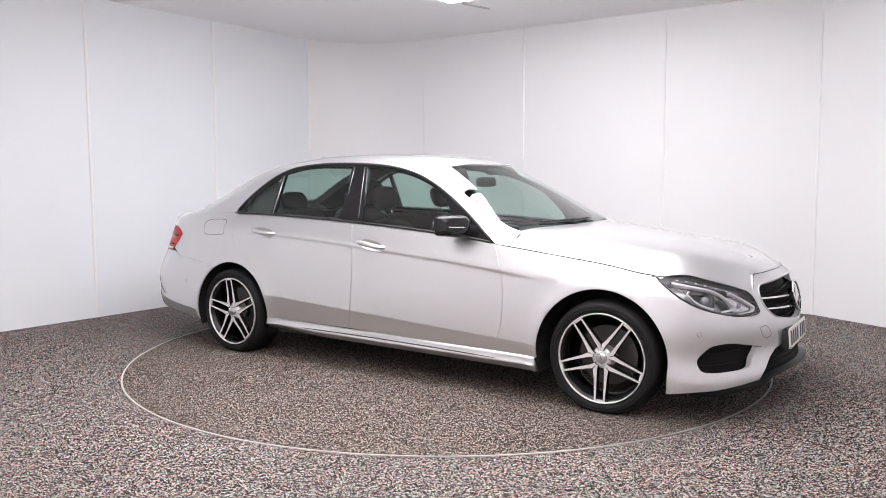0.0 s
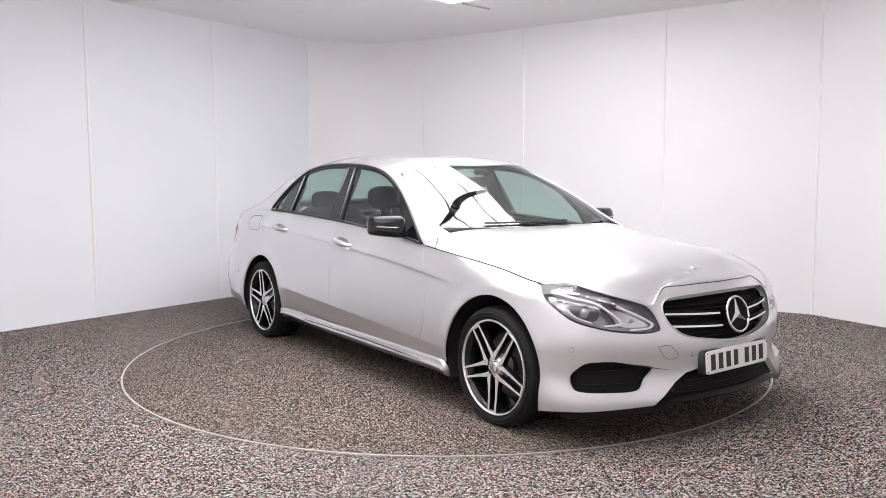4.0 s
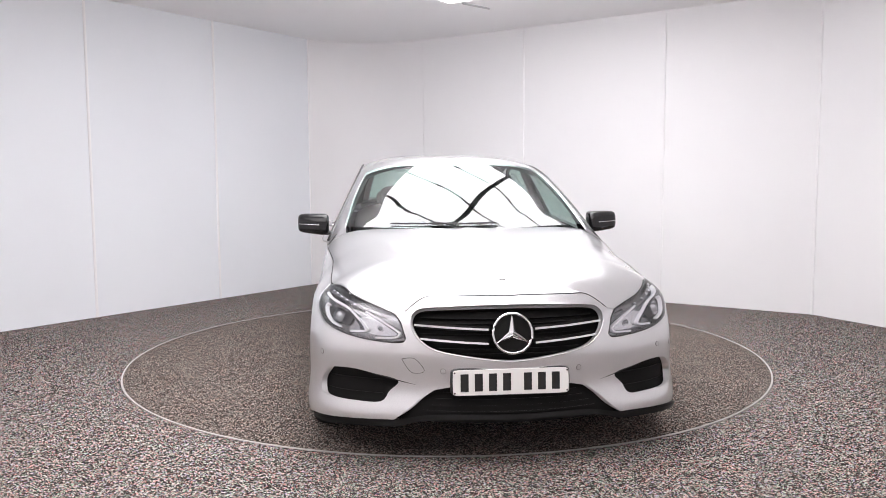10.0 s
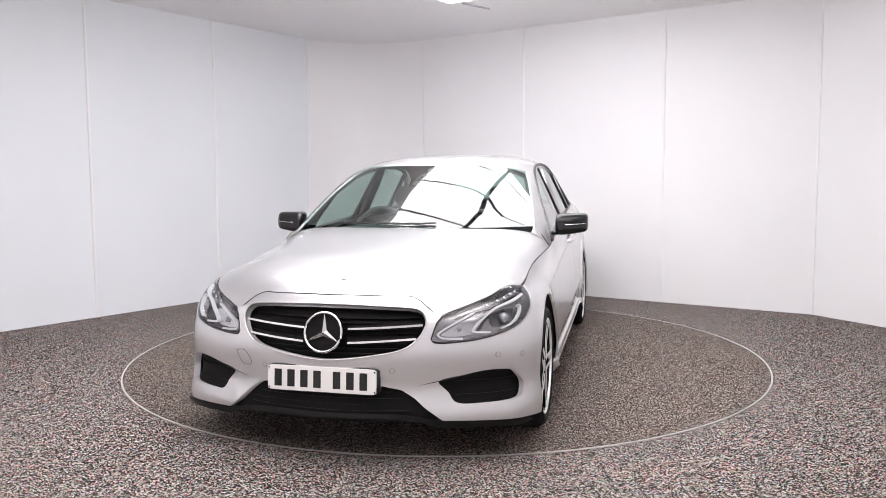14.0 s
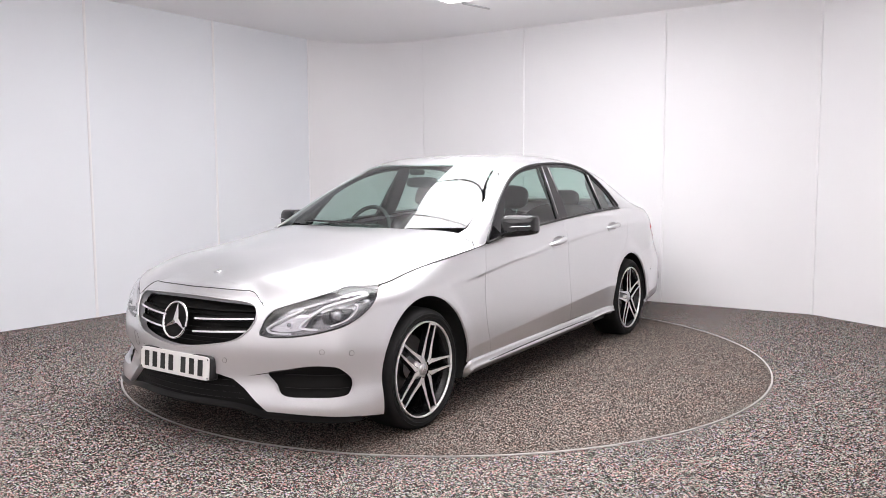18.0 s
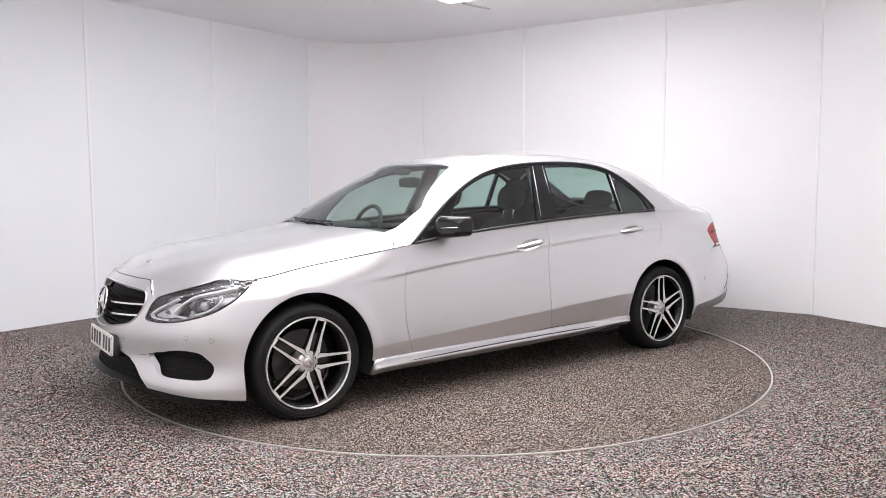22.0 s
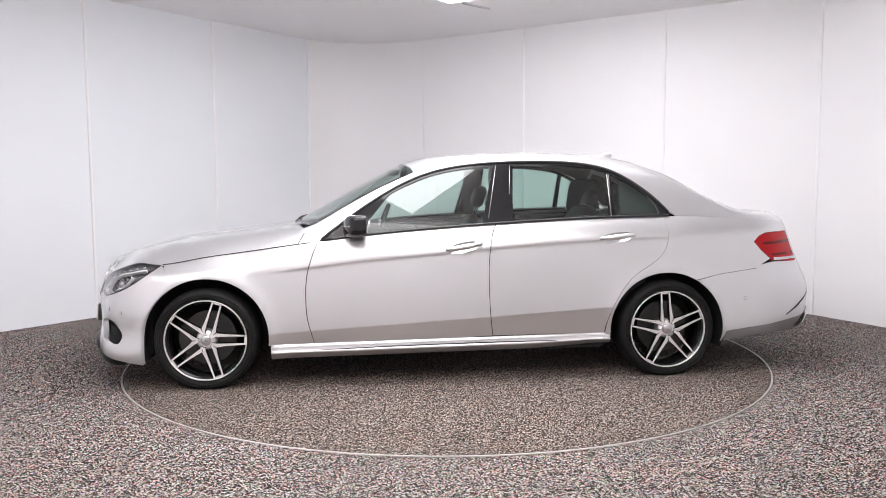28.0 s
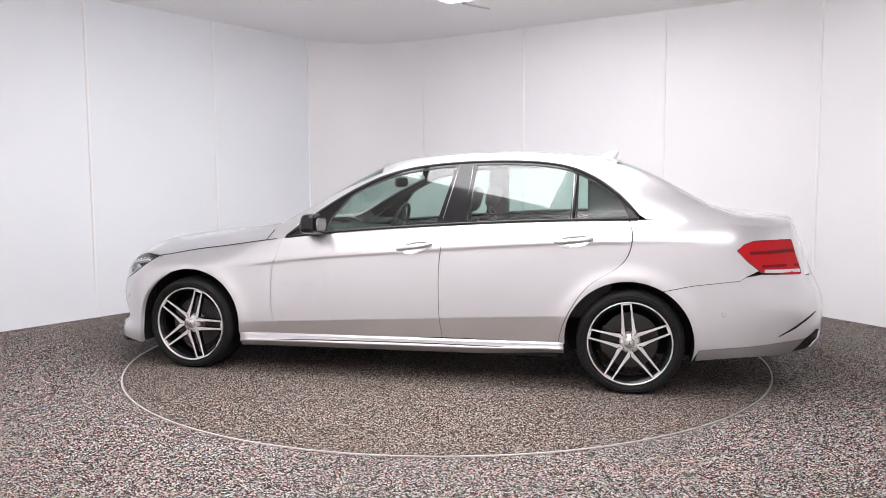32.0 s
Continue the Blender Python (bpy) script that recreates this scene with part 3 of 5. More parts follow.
def bonnet_panel(nq=22, ns=110):
    """Ribs from the middle line out to the belt edge, from the grille back to the screen."""
    end = float(s_at(0.805))
    run = np.concatenate([np.linspace(0, 1.3, 72), np.linspace(1.3, end, ns - 72)[1:]])
    rim = hull(run, belt_z(run) + 0.003)
    x0 = float(rim[0, 0])
    mid = spline([(0, x0 - 0.006), (0.2, x0 - 0.030), (0.40, x0 - 0.065), (0.46, x0 - 0.105), (0.51, x0 - 0.155), (0.6, x0 - 0.225), (0.88, x0 - 0.355), (1.1, x0 - 0.475), (1.4, float(np.interp(1.4, run, rim[:, 0])) + 0.03), (1.75, float(np.interp(1.75, run, rim[:, 0])) + 0.07), (end, 0.805 + 0.150)])(run)
    q = np.concatenate([-np.linspace(1, 0, nq + 1) ** 0.7, (np.linspace(0, 1, nq + 1) ** 0.7)[1:]])
    aq = np.abs(q)[None, :]
    bow = 1.0 + 0.3 * ease(run, 0.4, 0.5) + 0.7 * ease(run, 1.3, end)
    # a broad flat middle, then a soft fold and a falling shoulder
    fold = np.interp(run, [0, 0.4, 0.6, 1.1, end], [0.2, 0.45, 0.62, 0.66, 0.70])[:, None]
    steep = np.interp(run, [0, 0.4, 0.6, 1.1, 1.6, end], [1.6, 1.5, 1.45, 1.7, 1.9, 2.1])[:, None]
    power = np.interp(run, [0, 0.4, 0.46, 0.51, 0.6, 0.9, 1.5, end], [2.0, 2.0, 2.0, 2.5, 3.0, 4.0, 5.5, 9.0])[:, None]
    zc, zr = bonnet_mid(mid), rim[:, 2]
    x = mid[:, None] + (rim[:, 0] - mid)[:, None] * aq ** bow[:, None]
    y = rim[:, 1][:, None] * aq * np.sign(q)[None, :]
    past = (aq - fold) / (1 - fold)
    past = 0.5 * (past + np.sqrt(past * past + 0.004)) - 0.5 * (np.sqrt(fold ** 2 / (1 - fold) ** 2 + 0.004) - fold / (1 - fold))
    past = np.clip(past, 0, None) / (0.5 * (1 + math.sqrt(1.004)))
    soft = np.interp(run, [0, 1.1, end], [0.22, 0.22, 0.08])[:, None]
    z = zc[:, None] - (zc - zr)[:, None] * (soft * aq ** 2 + 1.5 * soft * np.clip(past, 0, 1) ** steep + (1 - 2.5 * soft) * aq ** power)
    g = np.stack([x, y, z], -1)
    n = np.cross(np.gradient(g, axis=0), np.gradient(g, axis=1))
    n /= np.maximum(np.linalg.norm(n, axis=-1), 1e-9)[..., None]
    n = np.where(n[..., 2:3] < 0, -n, n)
    n[:2] = n[2]
    rows, cols = g.shape[:2]
    verts, norms = [tuple(v) for v in g.reshape(-1, 3)], [tuple(v) for v in n.reshape(-1, 3)]
    faces = [(i * cols + j, i * cols + j + 1, (i + 1) * cols + j + 1, (i + 1) * cols + j) for i in range(rows - 1) for j in range(cols - 1)]
    edge = [i * cols for i in range(rows - 1, -1, -1)] + [i * cols + cols - 1 for i in range(1, rows)] + [(rows - 1) * cols + j for j in range(cols - 2, 0, -1)]
    low = {}
    for e in edge:
        low[e] = len(verts)
        verts.append(tuple(np.array(verts[e]) - 0.012 * np.array(norms[e])))
        norms.append(norms[e])
    for a, b in zip(edge, edge[1:] + edge[:1]):
        faces.append((a, b, low[b], low[a]))
    me = bpy.data.meshes.new("bonnet")
    me.from_pydata(verts, [], faces)
    bm = bmesh.new()
    bm.from_mesh(me)
    bmesh.ops.recalc_face_normals(bm, faces=bm.faces)
    up = sum(f.normal.z * f.calc_area() for f in bm.faces)
    if up < 0:
        bmesh.ops.reverse_faces(bm, faces=bm.faces)
    bm.to_mesh(me)
    bm.free()
    me.polygons.foreach_set("use_smooth", [True] * len(me.polygons))
    me.normals_split_custom_set_from_vertices(norms)
    me.materials.append(PAINT)
    ob = new("bonnet", me)
    ob.parent = car
    return ob


def bonnet_gap_lines():
    """Dark bars that stand in for the shade in the gap round the bonnet."""
    for sd in (1, -1):
        run = np.linspace(float(s_at(1.70)), float(s_at(0.81)), 40)
        pts = [tuple(p * np.array((1, sd, 1))) for p in hull(run, belt_z(run) + 0.0016)]
        tube("bonnet_gap_line", pts, 0.0030, RUBBER, car, 6, "dark bar for the shade in the bonnet shut gap", caps=False)
        on = [hull(s_at(0.885), belt_z(s_at(0.885)))] + [None] * 5
        far = np.array(screen(0.80, 0.728))
        for k in range(1, 6):
            t = 0.09 * k
            q = on[0] * (1 - t) + far * t
            q[2] = max(q[2] + 0.012 * math.sin(math.pi * t), 0)
            on[k] = q
        tube("corner_joint", [tuple(q * np.array((1, sd, 1))) for q in on], 0.0025, RUBBER, car, 6, "fine joint line of the bonnet corner", caps=False)
    run = np.linspace(-0.50, 0.50, 61)
    pts = [tuple(p) for p in hull(run, belt_z(np.abs(run)) + 0.0005)]
    tube("bonnet_gap_line", pts, 0.0026, RUBBER, car, 6, "dark bar for the shade in the bonnet shut gap", caps=False)


def body_panels():
    # front wings
    low = 0.262
    wing = xz(shifted(DOOR_FRONT, GAP))[::1]
    wing += xz([(1.0, low), (1.062, low)])
    wing += xz(arch(HUB_X, 188, 62))
    wing += xz([(1.688, 0.742)])
    wing += [(float(s), float(belt_z(s)) - 0.003) for s in np.linspace(s_at(1.688), s_at(0.775), 30)]
    sheet("front_wing", wing, hull, PAINT, car, mirror=True, extra=CREASE, out_ref=(1, 0, 0.5))
    # doors
    fd = xz(shifted(DOOR_FRONT, -GAP)) + xz([(0.2, 0.272)]) + xz(shifted(DOOR_SPLIT, GAP))[::-1] + belt_run(s_at(-0.335), s_at(0.755), 30)
    front = sheet("front_door", fd, hull, PAINT, car, mirror=True, extra=CREASE, holes=[handle_hole(HANDLES[0])], out_ref=(0, 0, 0.5))
    rd = xz(shifted(DOOR_SPLIT, -GAP)) + xz([(-0.7, 0.289)]) + xz(shifted(DOOR_REAR, GAP))[::-1] + belt_run(s_at(-1.43), s_at(-0.352), 30)
    rear = sheet("rear_door", rd, hull, PAINT, car, mirror=True, extra=CREASE, holes=[handle_hole(HANDLES[1])], out_ref=(-0.8, 0, 0.5))
    # rear quarters
    rq = xz(shifted(DOOR_REAR, -GAP)) + xz([(-1.066, 0.285)]) + xz(arch(-HUB_X, -4, 121, 0.371, 0.353)[::1]) + xz([(-1.8, 0.652), (-2.05, 0.684), (-2.09, 0.71)])
    rq += [(5.05, 0.74), (4.985, 0.79), (4.925, 0.853), (4.965, 0.89), (5.03, 0.912), (5.2, 0.914), (5.345, 0.912)]
    rq += belt_run(5.345, s_at(-1.45), 30)
    sheet("rear_quarter", rq, hull, PAINT, car, mirror=True, extra=CREASE, out_ref=(-1.6, 0, 0.6))
    # rear bumper
    half = xz(arch(-HUB_X, 196, 122, 0.371, 0.353)) + xz([(-1.8, 0.648), (-2.05, 0.680), (-2.09, 0.704)]) + [(5.07, 0.719), (5.2, 0.717), (5.37, 0.714), (5.45, 0.704)]
    other = [(2 * TAIL_S - s, z) for s, z in half][::-1]
    bottom = xz([(-1.83, 0.284)]) + [(5.0, 0.314), (5.2, 0.344), (5.45, 0.37)]
    bo = [(2 * TAIL_S - s, z) for s, z in bottom]
    sheet("rear_bumper", half + other + bo + bottom[::-1], hull, PAINT, car, out_ref=(-1.6, 0, 0.4))
    # downturned lower edge of the rear bumper, its shade put in as grey
    db = xz([(-1.815, 0.222), (-1.83, 0.280)]) + [(5.0, 0.310), (5.2, 0.340), (5.45, 0.366)]
    dbo = [(2 * TAIL_S - s, z) for s, z in db][::-1]
    dl = [(5.45, 0.29), (5.2, 0.268), (4.95, 0.250)]
    dlo = [(2 * TAIL_S - s, z) for s, z in dl][::-1]
    sheet("rear_lower_edge", db + dbo + dlo + dl, hull, EDGE_GREY, car, out_ref=(-1.6, 0, 0.4), label="lower bumper edge, its shade put in as satin grey")
    # boot lid: back face and deck
    bf = [(5.352, 0.912), (5.37, 0.714)] + [(5.6, 0.706)]
    bfo = [(2 * TAIL_S - s, z) for s, z in bf][::-1]
    top = [(float(s), float(belt_z(min(s, 2 * TAIL_S - s))) - 0.004) for s in np.linspace(2 * TAIL_S - 5.352, 5.352, 24)]
    lid = sheet("boot_lid", bf + bfo + top, hull, PAINT, car, out_ref=(-1.6, 0, 0.6))
    edge = [(float(q[0]), float(q[1])) for q in hull(np.linspace(5.36, TAIL_S, 16), belt_z(np.linspace(5.36, TAIL_S, 16)))]
    deck = [(-1.99, 0.0)] + [(-1.99 + 0.03 * (y / 0.62) ** 2, y) for y in (0.2, 0.4, 0.55, 0.62)] + [(-2.1, 0.635)] + edge
    deck += [(x, -y) for x, y in deck[::-1][1:-1]]
    sheet("boot_deck", deck, roof, PAINT, lid, out_ref=(-2.2, 0, 0))
    # front bumper
    halfb = xz([(1.805, 0.165)]) + xz(arch(HUB_X, -6, 63)) + xz([(1.694, 0.746)])
    halfb += [(s, z) for s, z in LAMP_EDGE]
    halfb += [(float(s), float(belt_z(s)) - 0.001) for s in np.linspace(0.535, 0.0, 30)]
    halfb_r = [(-s, z) for s, z in halfb[::-1]]
    foot = [(0.95, 0.183), (0.76, 0.196), (0.53, 0.206), (0.47, 0.252), (0.41, 0.306), (0.35, 0.345), (0.27, 0.362), (0.12, 0.368)]
    foot_l = [(-s, z) for s, z in foot]
    outline = halfb + halfb_r[1:] + foot_l + foot[::-1]
    grille = smooth_line([(s, z) for s, z in GRILLE], 6) + smooth_line([(-s, z) for s, z in GRILLE[::-1]], 6)[1:-1]
    fogs = [smooth_line(FOG, 4, True), smooth_line([(-s, z) for s, z in FOG], 4, True)]
    bump_ob = sheet("front_bumper", outline, hull, PAINT, car, holes=[grille] + fogs, step=0.03, depth=0.03, out_ref=(1.2, 0, 0.4))
    bonnet_panel()
    # roof with pillars, open for both screens
    xs = np.linspace(0.86, -2.0, 62)
    yr, _ = rail(xs)
    outer = [(float(x), float(y) * 0.997) for x, y in zip(xs, yr)]
    run = np.linspace(s_at(-2.02), 5.345, 14)
    outer += [(float(q[0]), float(q[1])) for q in hull(run, belt_z(run))]
    outer += [(-2.30, 0.64), (-2.1, 0.642), (-1.985, 0.63)] + [(-1.982 + 0.03 * (y / 0.62) ** 2, y) for y in (0.5, 0.3, 0.0)]
    full = [(0.885, 0.735)] + outer
    full = full + [(x, -y) for x, y in full[::-1][1:]]
    full += [(x, -y) for x, y in SCREEN_SIDE] + [(x, y) for x, y in SCREEN_TOP[::-1]][1:-1] + SCREEN_SIDE[::-1]
    rs = smooth_line(REAR_SCREEN, 6) + [(x, -y) for x, y in smooth_line(REAR_SCREEN, 6)[::-1]]
    sheet("roof", full, roof, PAINT, car, holes=[rs], step=0.035, out_ref=(-0.5, 0, 0), label="silver roof panel with screen pillars")
    # screens
    ws = [(0.965 - 0.155 * (y / 0.735) ** 2, y) for y in np.linspace(-0.735, 0.735, 25)] + SCREEN_SIDE[1:] + SCREEN_TOP[1:-1] + [(x, -y) for x, y in SCREEN_SIDE[::-1]][:-1]
    sheet("windscreen", ws, screen, GLASS_SCREEN, car, sink=0.004, depth=0.0, out_ref=(0.3, 0, 0), label="green-tinted windscreen")
    sheet("rear_screen", rs, roof, GLASS_REAR, car, sink=0.004, depth=0.0, out_ref=(-1.5, 0, 0), label="green-tinted rear screen")
    return front, rear, bump_ob


# silver edge with its shade in the colour; also the grey sensor rings
EDGE_GREY = shader("shade_and_sensor_grey", (0.26, 0.255, 0.255), 0.40, 0.6)
LAMP = [(0.488, 0.566), (0.502, 0.553), (0.56, 0.547), (0.687, 0.557), (0.802, 0.577), (0.932, 0.612), (1.032, 0.660), (1.109, 0.709), (1.180, 0.750)]
LAMP += [(float(s), float(belt_z(s)) - 0.0005) for s in (1.165, 1.13, 1.04, 0.96, 0.88, 0.78, 0.69, 0.62, 0.58, 0.555)] + [(0.520, 0.635)]
LAMP_EDGE = [(1.188, 0.751), (1.118, 0.706)] + smooth_line([(1.038, 0.655), (0.936, 0.606), (0.802, 0.571), (0.687, 0.551), (0.56, 0.541), (0.498, 0.547), (0.482, 0.566)], 4) + [(0.512, 0.635), (0.54, 0.664)]
GRILLE = [(0.0, 0.712), (0.12, 0.711), (0.255, 0.706), (0.40, 0.697), (0.448, 0.683), (0.466, 0.655), (0.460, 0.615), (0.42, 0.562), (0.345, 0.520), (0.2, 0.494), (0.08, 0.479), (0.0, 0.474)]
FOG = [(0.518, 0.377), (0.63, 0.401), (0.74, 0.418), (0.85, 0.413), (0.90, 0.385), (0.938, 0.345), (0.928, 0.30), (0.886, 0.279), (0.74, 0.275), (0.60, 0.279), (0.56, 0.327)]
SCREEN_SIDE = [(0.81, 0.742)] + [(0.81 - 0.655 * t, 0.742 - 0.140 * t + 0.010 * math.sin(math.pi * t)) for t in (0.125, 0.25, 0.5, 0.75, 0.92)] + [(0.155, 0.602)]
SCREEN_TOP = [(0.155, 0.602)] + [(0.235 - 0.08 * (y / 0.602) ** 2, y) for y in np.linspace(0.56, -0.56, 15)] + [(0.155, -0.602)]
REAR_SCREEN = [(-1.37, 0.0), (-1.36, 0.25), (-1.345, 0.46), (-1.38, 0.495), (-1.65, 0.525), (-1.88, 0.55), (-1.93, 0.53), (-1.955, 0.3), (-1.96, 0.0)]

FRONT_DOORS, REAR_DOORS, BUMPER = body_panels()


def side_windows():
    def top_run(x0, x1, off, n=18):
        return [(float(x), float(rail_z(x)) - off) for x in np.linspace(x0, x1, n)]

    def low_run(x0, x1, up, n=14):
        return [(float(x), float(belt_z(s_at(x))) + up) for x in np.linspace(x0, x1, n)]
    front = low_run(0.47, -0.262, 0.014) + top_run(-0.352, 0.325, 0.026) + [(0.44, 1.03), (0.46, 0.99)]
    rear = low_run(-0.452, -1.088, 0.016) + top_run(-1.098, -0.485, 0.024)
    quarter = low_run(-1.128, -1.425, 0.016) + [(-1.405, 1.095)] + top_run(-1.36, -1.128, 0.028)
    surround = low_run(0.752, -1.487, 0.001, 30) + top_run(-1.487, 0.752, 0.0, 60)
    sheet("window_surround", surround, side_glass, GLOSS, car, mirror=True, holes=[front, rear, quarter], step=0.04, depth=0.02, sink=-0.002, label="gloss black window frame trim")
    sheet("front_door_glass", front, side_glass, GLASS_FRONT, car, mirror=True, sink=0.006, depth=0.0)
    sheet("rear_door_glass", rear, side_glass, GLASS_REAR, car, mirror=True, sink=0.006, depth=0.0)
    sheet("quarter_glass", quarter, side_glass, GLASS_REAR, car, mirror=True, sink=0.006, depth=0.0)
    # bright weather strips on the frame's edges, dark drip rail along the roof
    for sd in (1, -1):
        def on(x, z, o=0.004):
            return (x, sd * (float(glass_y(x, z)) + o), z)
        tube("drip_rail", [on(x, z, 0.003) for x, z in top_run(0.74, -1.485, 0.004, 40)], 0.009, RUBBER, car, 8, "dark roof drip moulding")
        tube("belt_strip", [on(x, z, 0.005) for x, z in low_run(0.74, -1.48, 0.006, 30)], 0.008, RUBBER, car, 8, "black window sill strip")
        tube("frame_edge", [on(x, z) for x, z in ((-0.372, 1.352), (-0.34, 1.2), (-0.30, 1.02))], 0.002, SATIN, car, 6)
        tube("frame_edge", [on(x, z) for x, z in ((-0.462, 1.352), (-0.455, 1.25), (-0.446, 1.17))], 0.0018, SATIN, car, 6)
        tube("divider_bar", [on(-1.112, 1.292), on(-1.106, 1.02)], 0.008, GLOSS, car, 6)
        tube("divider_edge", [on(-1.102, 1.292, 0.010), on(-1.096, 1.022, 0.010)], 0.003, SATIN, car, 6)


RUBBER = shader("black_rubber_trim", (0.02, 0.02, 0.021), 0.4)
bonnet_gap_lines()
side_windows()


def inner_shell():
    def lift(s, z):
        s, z = np.asarray(s, float), np.asarray(z, float)
        p = hull(s, z)
        x = p[..., 0]
        k = 0.035 + 0.10 * ease(x, 1.6, 2.0)
        p[..., 1] -= np.sign(p[..., 1]) * k * ease(np.abs(p[..., 1]), 0.0, 0.3)
        p[..., 0] -= k * ease(x, 1.5, 2.1) - 0.05 * ease(x, -1.9, -2.4)
        return p
    outline = xz([(-1.05, 0.2), (1.05, 0.2)]) + xz(arch(HUB_X, 196, -14, 0.392, 0.378)) + xz([(1.86, 0.2)]) + [(0.5, 0.22), (0.0, 0.22)] + belt_run(0.0, s_at(-2.2), 60, 0.03) + [(5.7, 0.93), (TAIL_S, 0.93), (TAIL_S, 0.28), (5.5, 0.28)]
    outline += xz([(-1.86, 0.22)]) + xz(arch(-HUB_X, 196, -14, 0.392, 0.378))
    # coloured dark so that the gaps between panels show as shade
    sheet("inner_body", outline, lift, SHELL, car, mirror=True, step=0.06, depth=0.0, label="inner body shell, dark so panel gaps read as shade")
    part("floor_pan", prism([(-2.3, -0.5), (2.1, -0.5), (2.1, 0.5), (-2.3, 0.5)], 0.19, 0.23), SHELL, car)
    for sd in (1, -1):
        part("side_pan", prism([(-1.02, sd * 0.5), (1.03, sd * 0.5), (1.03, sd * 0.84), (-1.02, sd * 0.84)], 0.19, 0.23), SHELL, car)
        for hx in (HUB_X, -HUB_X):
            bm = bmesh.new()
            rows = []
            for y in (0.52, 0.875):
                rows.append([bm.verts.new((x, sd * y, z)) for x, z in arch(hx, -22, 202, 0.392, 0.378, 30)])
            for k in range(30):
                bm.faces.new((rows[0][k], rows[0][k + 1], rows[1][k + 1], rows[1][k]))
            bm.faces.new(rows[0])
            part("wheel_arch_liner", bm, SHELL, car)


inner_shell()


def sills():
    """The sculpted side skirts below the doors."""
    xs = np.linspace(1.052, -1.062, 40)
    sec = [(0.000, 0.005), (0.012, 0.001), (0.018, -0.012), (0.013, -0.03), (0.020, -0.038), (0.023, -0.047), (0.016, -0.054), (0.006, -0.060), (-0.01, -0.082), (-0.03, -0.090), (-0.06, -0.088)]
    for sd in (1, -1):
        bm = bmesh.new()
        rows = []
        for x in xs:
            top = 0.262 + (0.286 - 0.262) * (1.05 - x) / 2.1
            y0 = float(hull(s_at(x), top)[1]) - 0.004
            scale = 1.0 - 0.25 * float(ease(x, -0.5, -1.06))
            rows.append([bm.verts.new((x, sd * (y0 + dy), top + dz * scale)) for dy, dz in sec])
        for a, b in zip(rows, rows[1:]):
            for k in range(len(sec) - 1):
                bm.faces.new((a[k], a[k + 1], b[k + 1], b[k]))
        bm.faces.new(rows[0])
        bm.faces.new(rows[-1])
        bmesh.ops.recalc_face_normals(bm, faces=bm.faces)
        sill = part("side_skirt", bm, PAINT, car, smooth=True)
        pts = []
        for x in np.linspace(0.86, -0.93, 30):
            top = 0.262 + (0.286 - 0.262) * (1.05 - x) / 2.1
            bow = 0.012 * (1 - ((x + 0.03) / 0.9) ** 2)
            pts.append((x, sd * (float(hull(s_at(x), top)[1]) + 0.0125), top - 0.04 + bow))
        tube("skirt_groove", pts, 0.0035, RUBBER, sill, 6, "dark groove")


sills()


# ---- wheels ----
TYRE = shader("tyre_rubber", (0.010, 0.010, 0.0105), 0.7, spec=0.3)
RIMBLACK = shader("black_rim_paint", (0.012, 0.012, 0.013), 0.25, 0.2)
MACHINED = shader("machined_alloy", (0.95, 0.94, 0.94), 0.42, 0.8)
DISC = shader("brake_disc_steel", (0.10, 0.098, 0.097), 0.45, 1.0)


def slab(points, y0, y1, bevel=0.0):
    """A flat plate in the wheel's plane between two depths."""
    bm = bmesh.new()
    lo = [bm.verts.new((x, y0, z)) for x, z in points]
    hi = [bm.verts.new((x, y1, z)) for x, z in points]
    n = len(points)
    for i in range(n):
        bm.faces.new((lo[i], lo[(i + 1) % n], hi[(i + 1) % n], hi[i]))
    bm.faces.new(lo[::-1])
    bm.faces.new(hi)
    bmesh.ops.recalc_face_normals(bm, faces=bm.faces)
    return bm


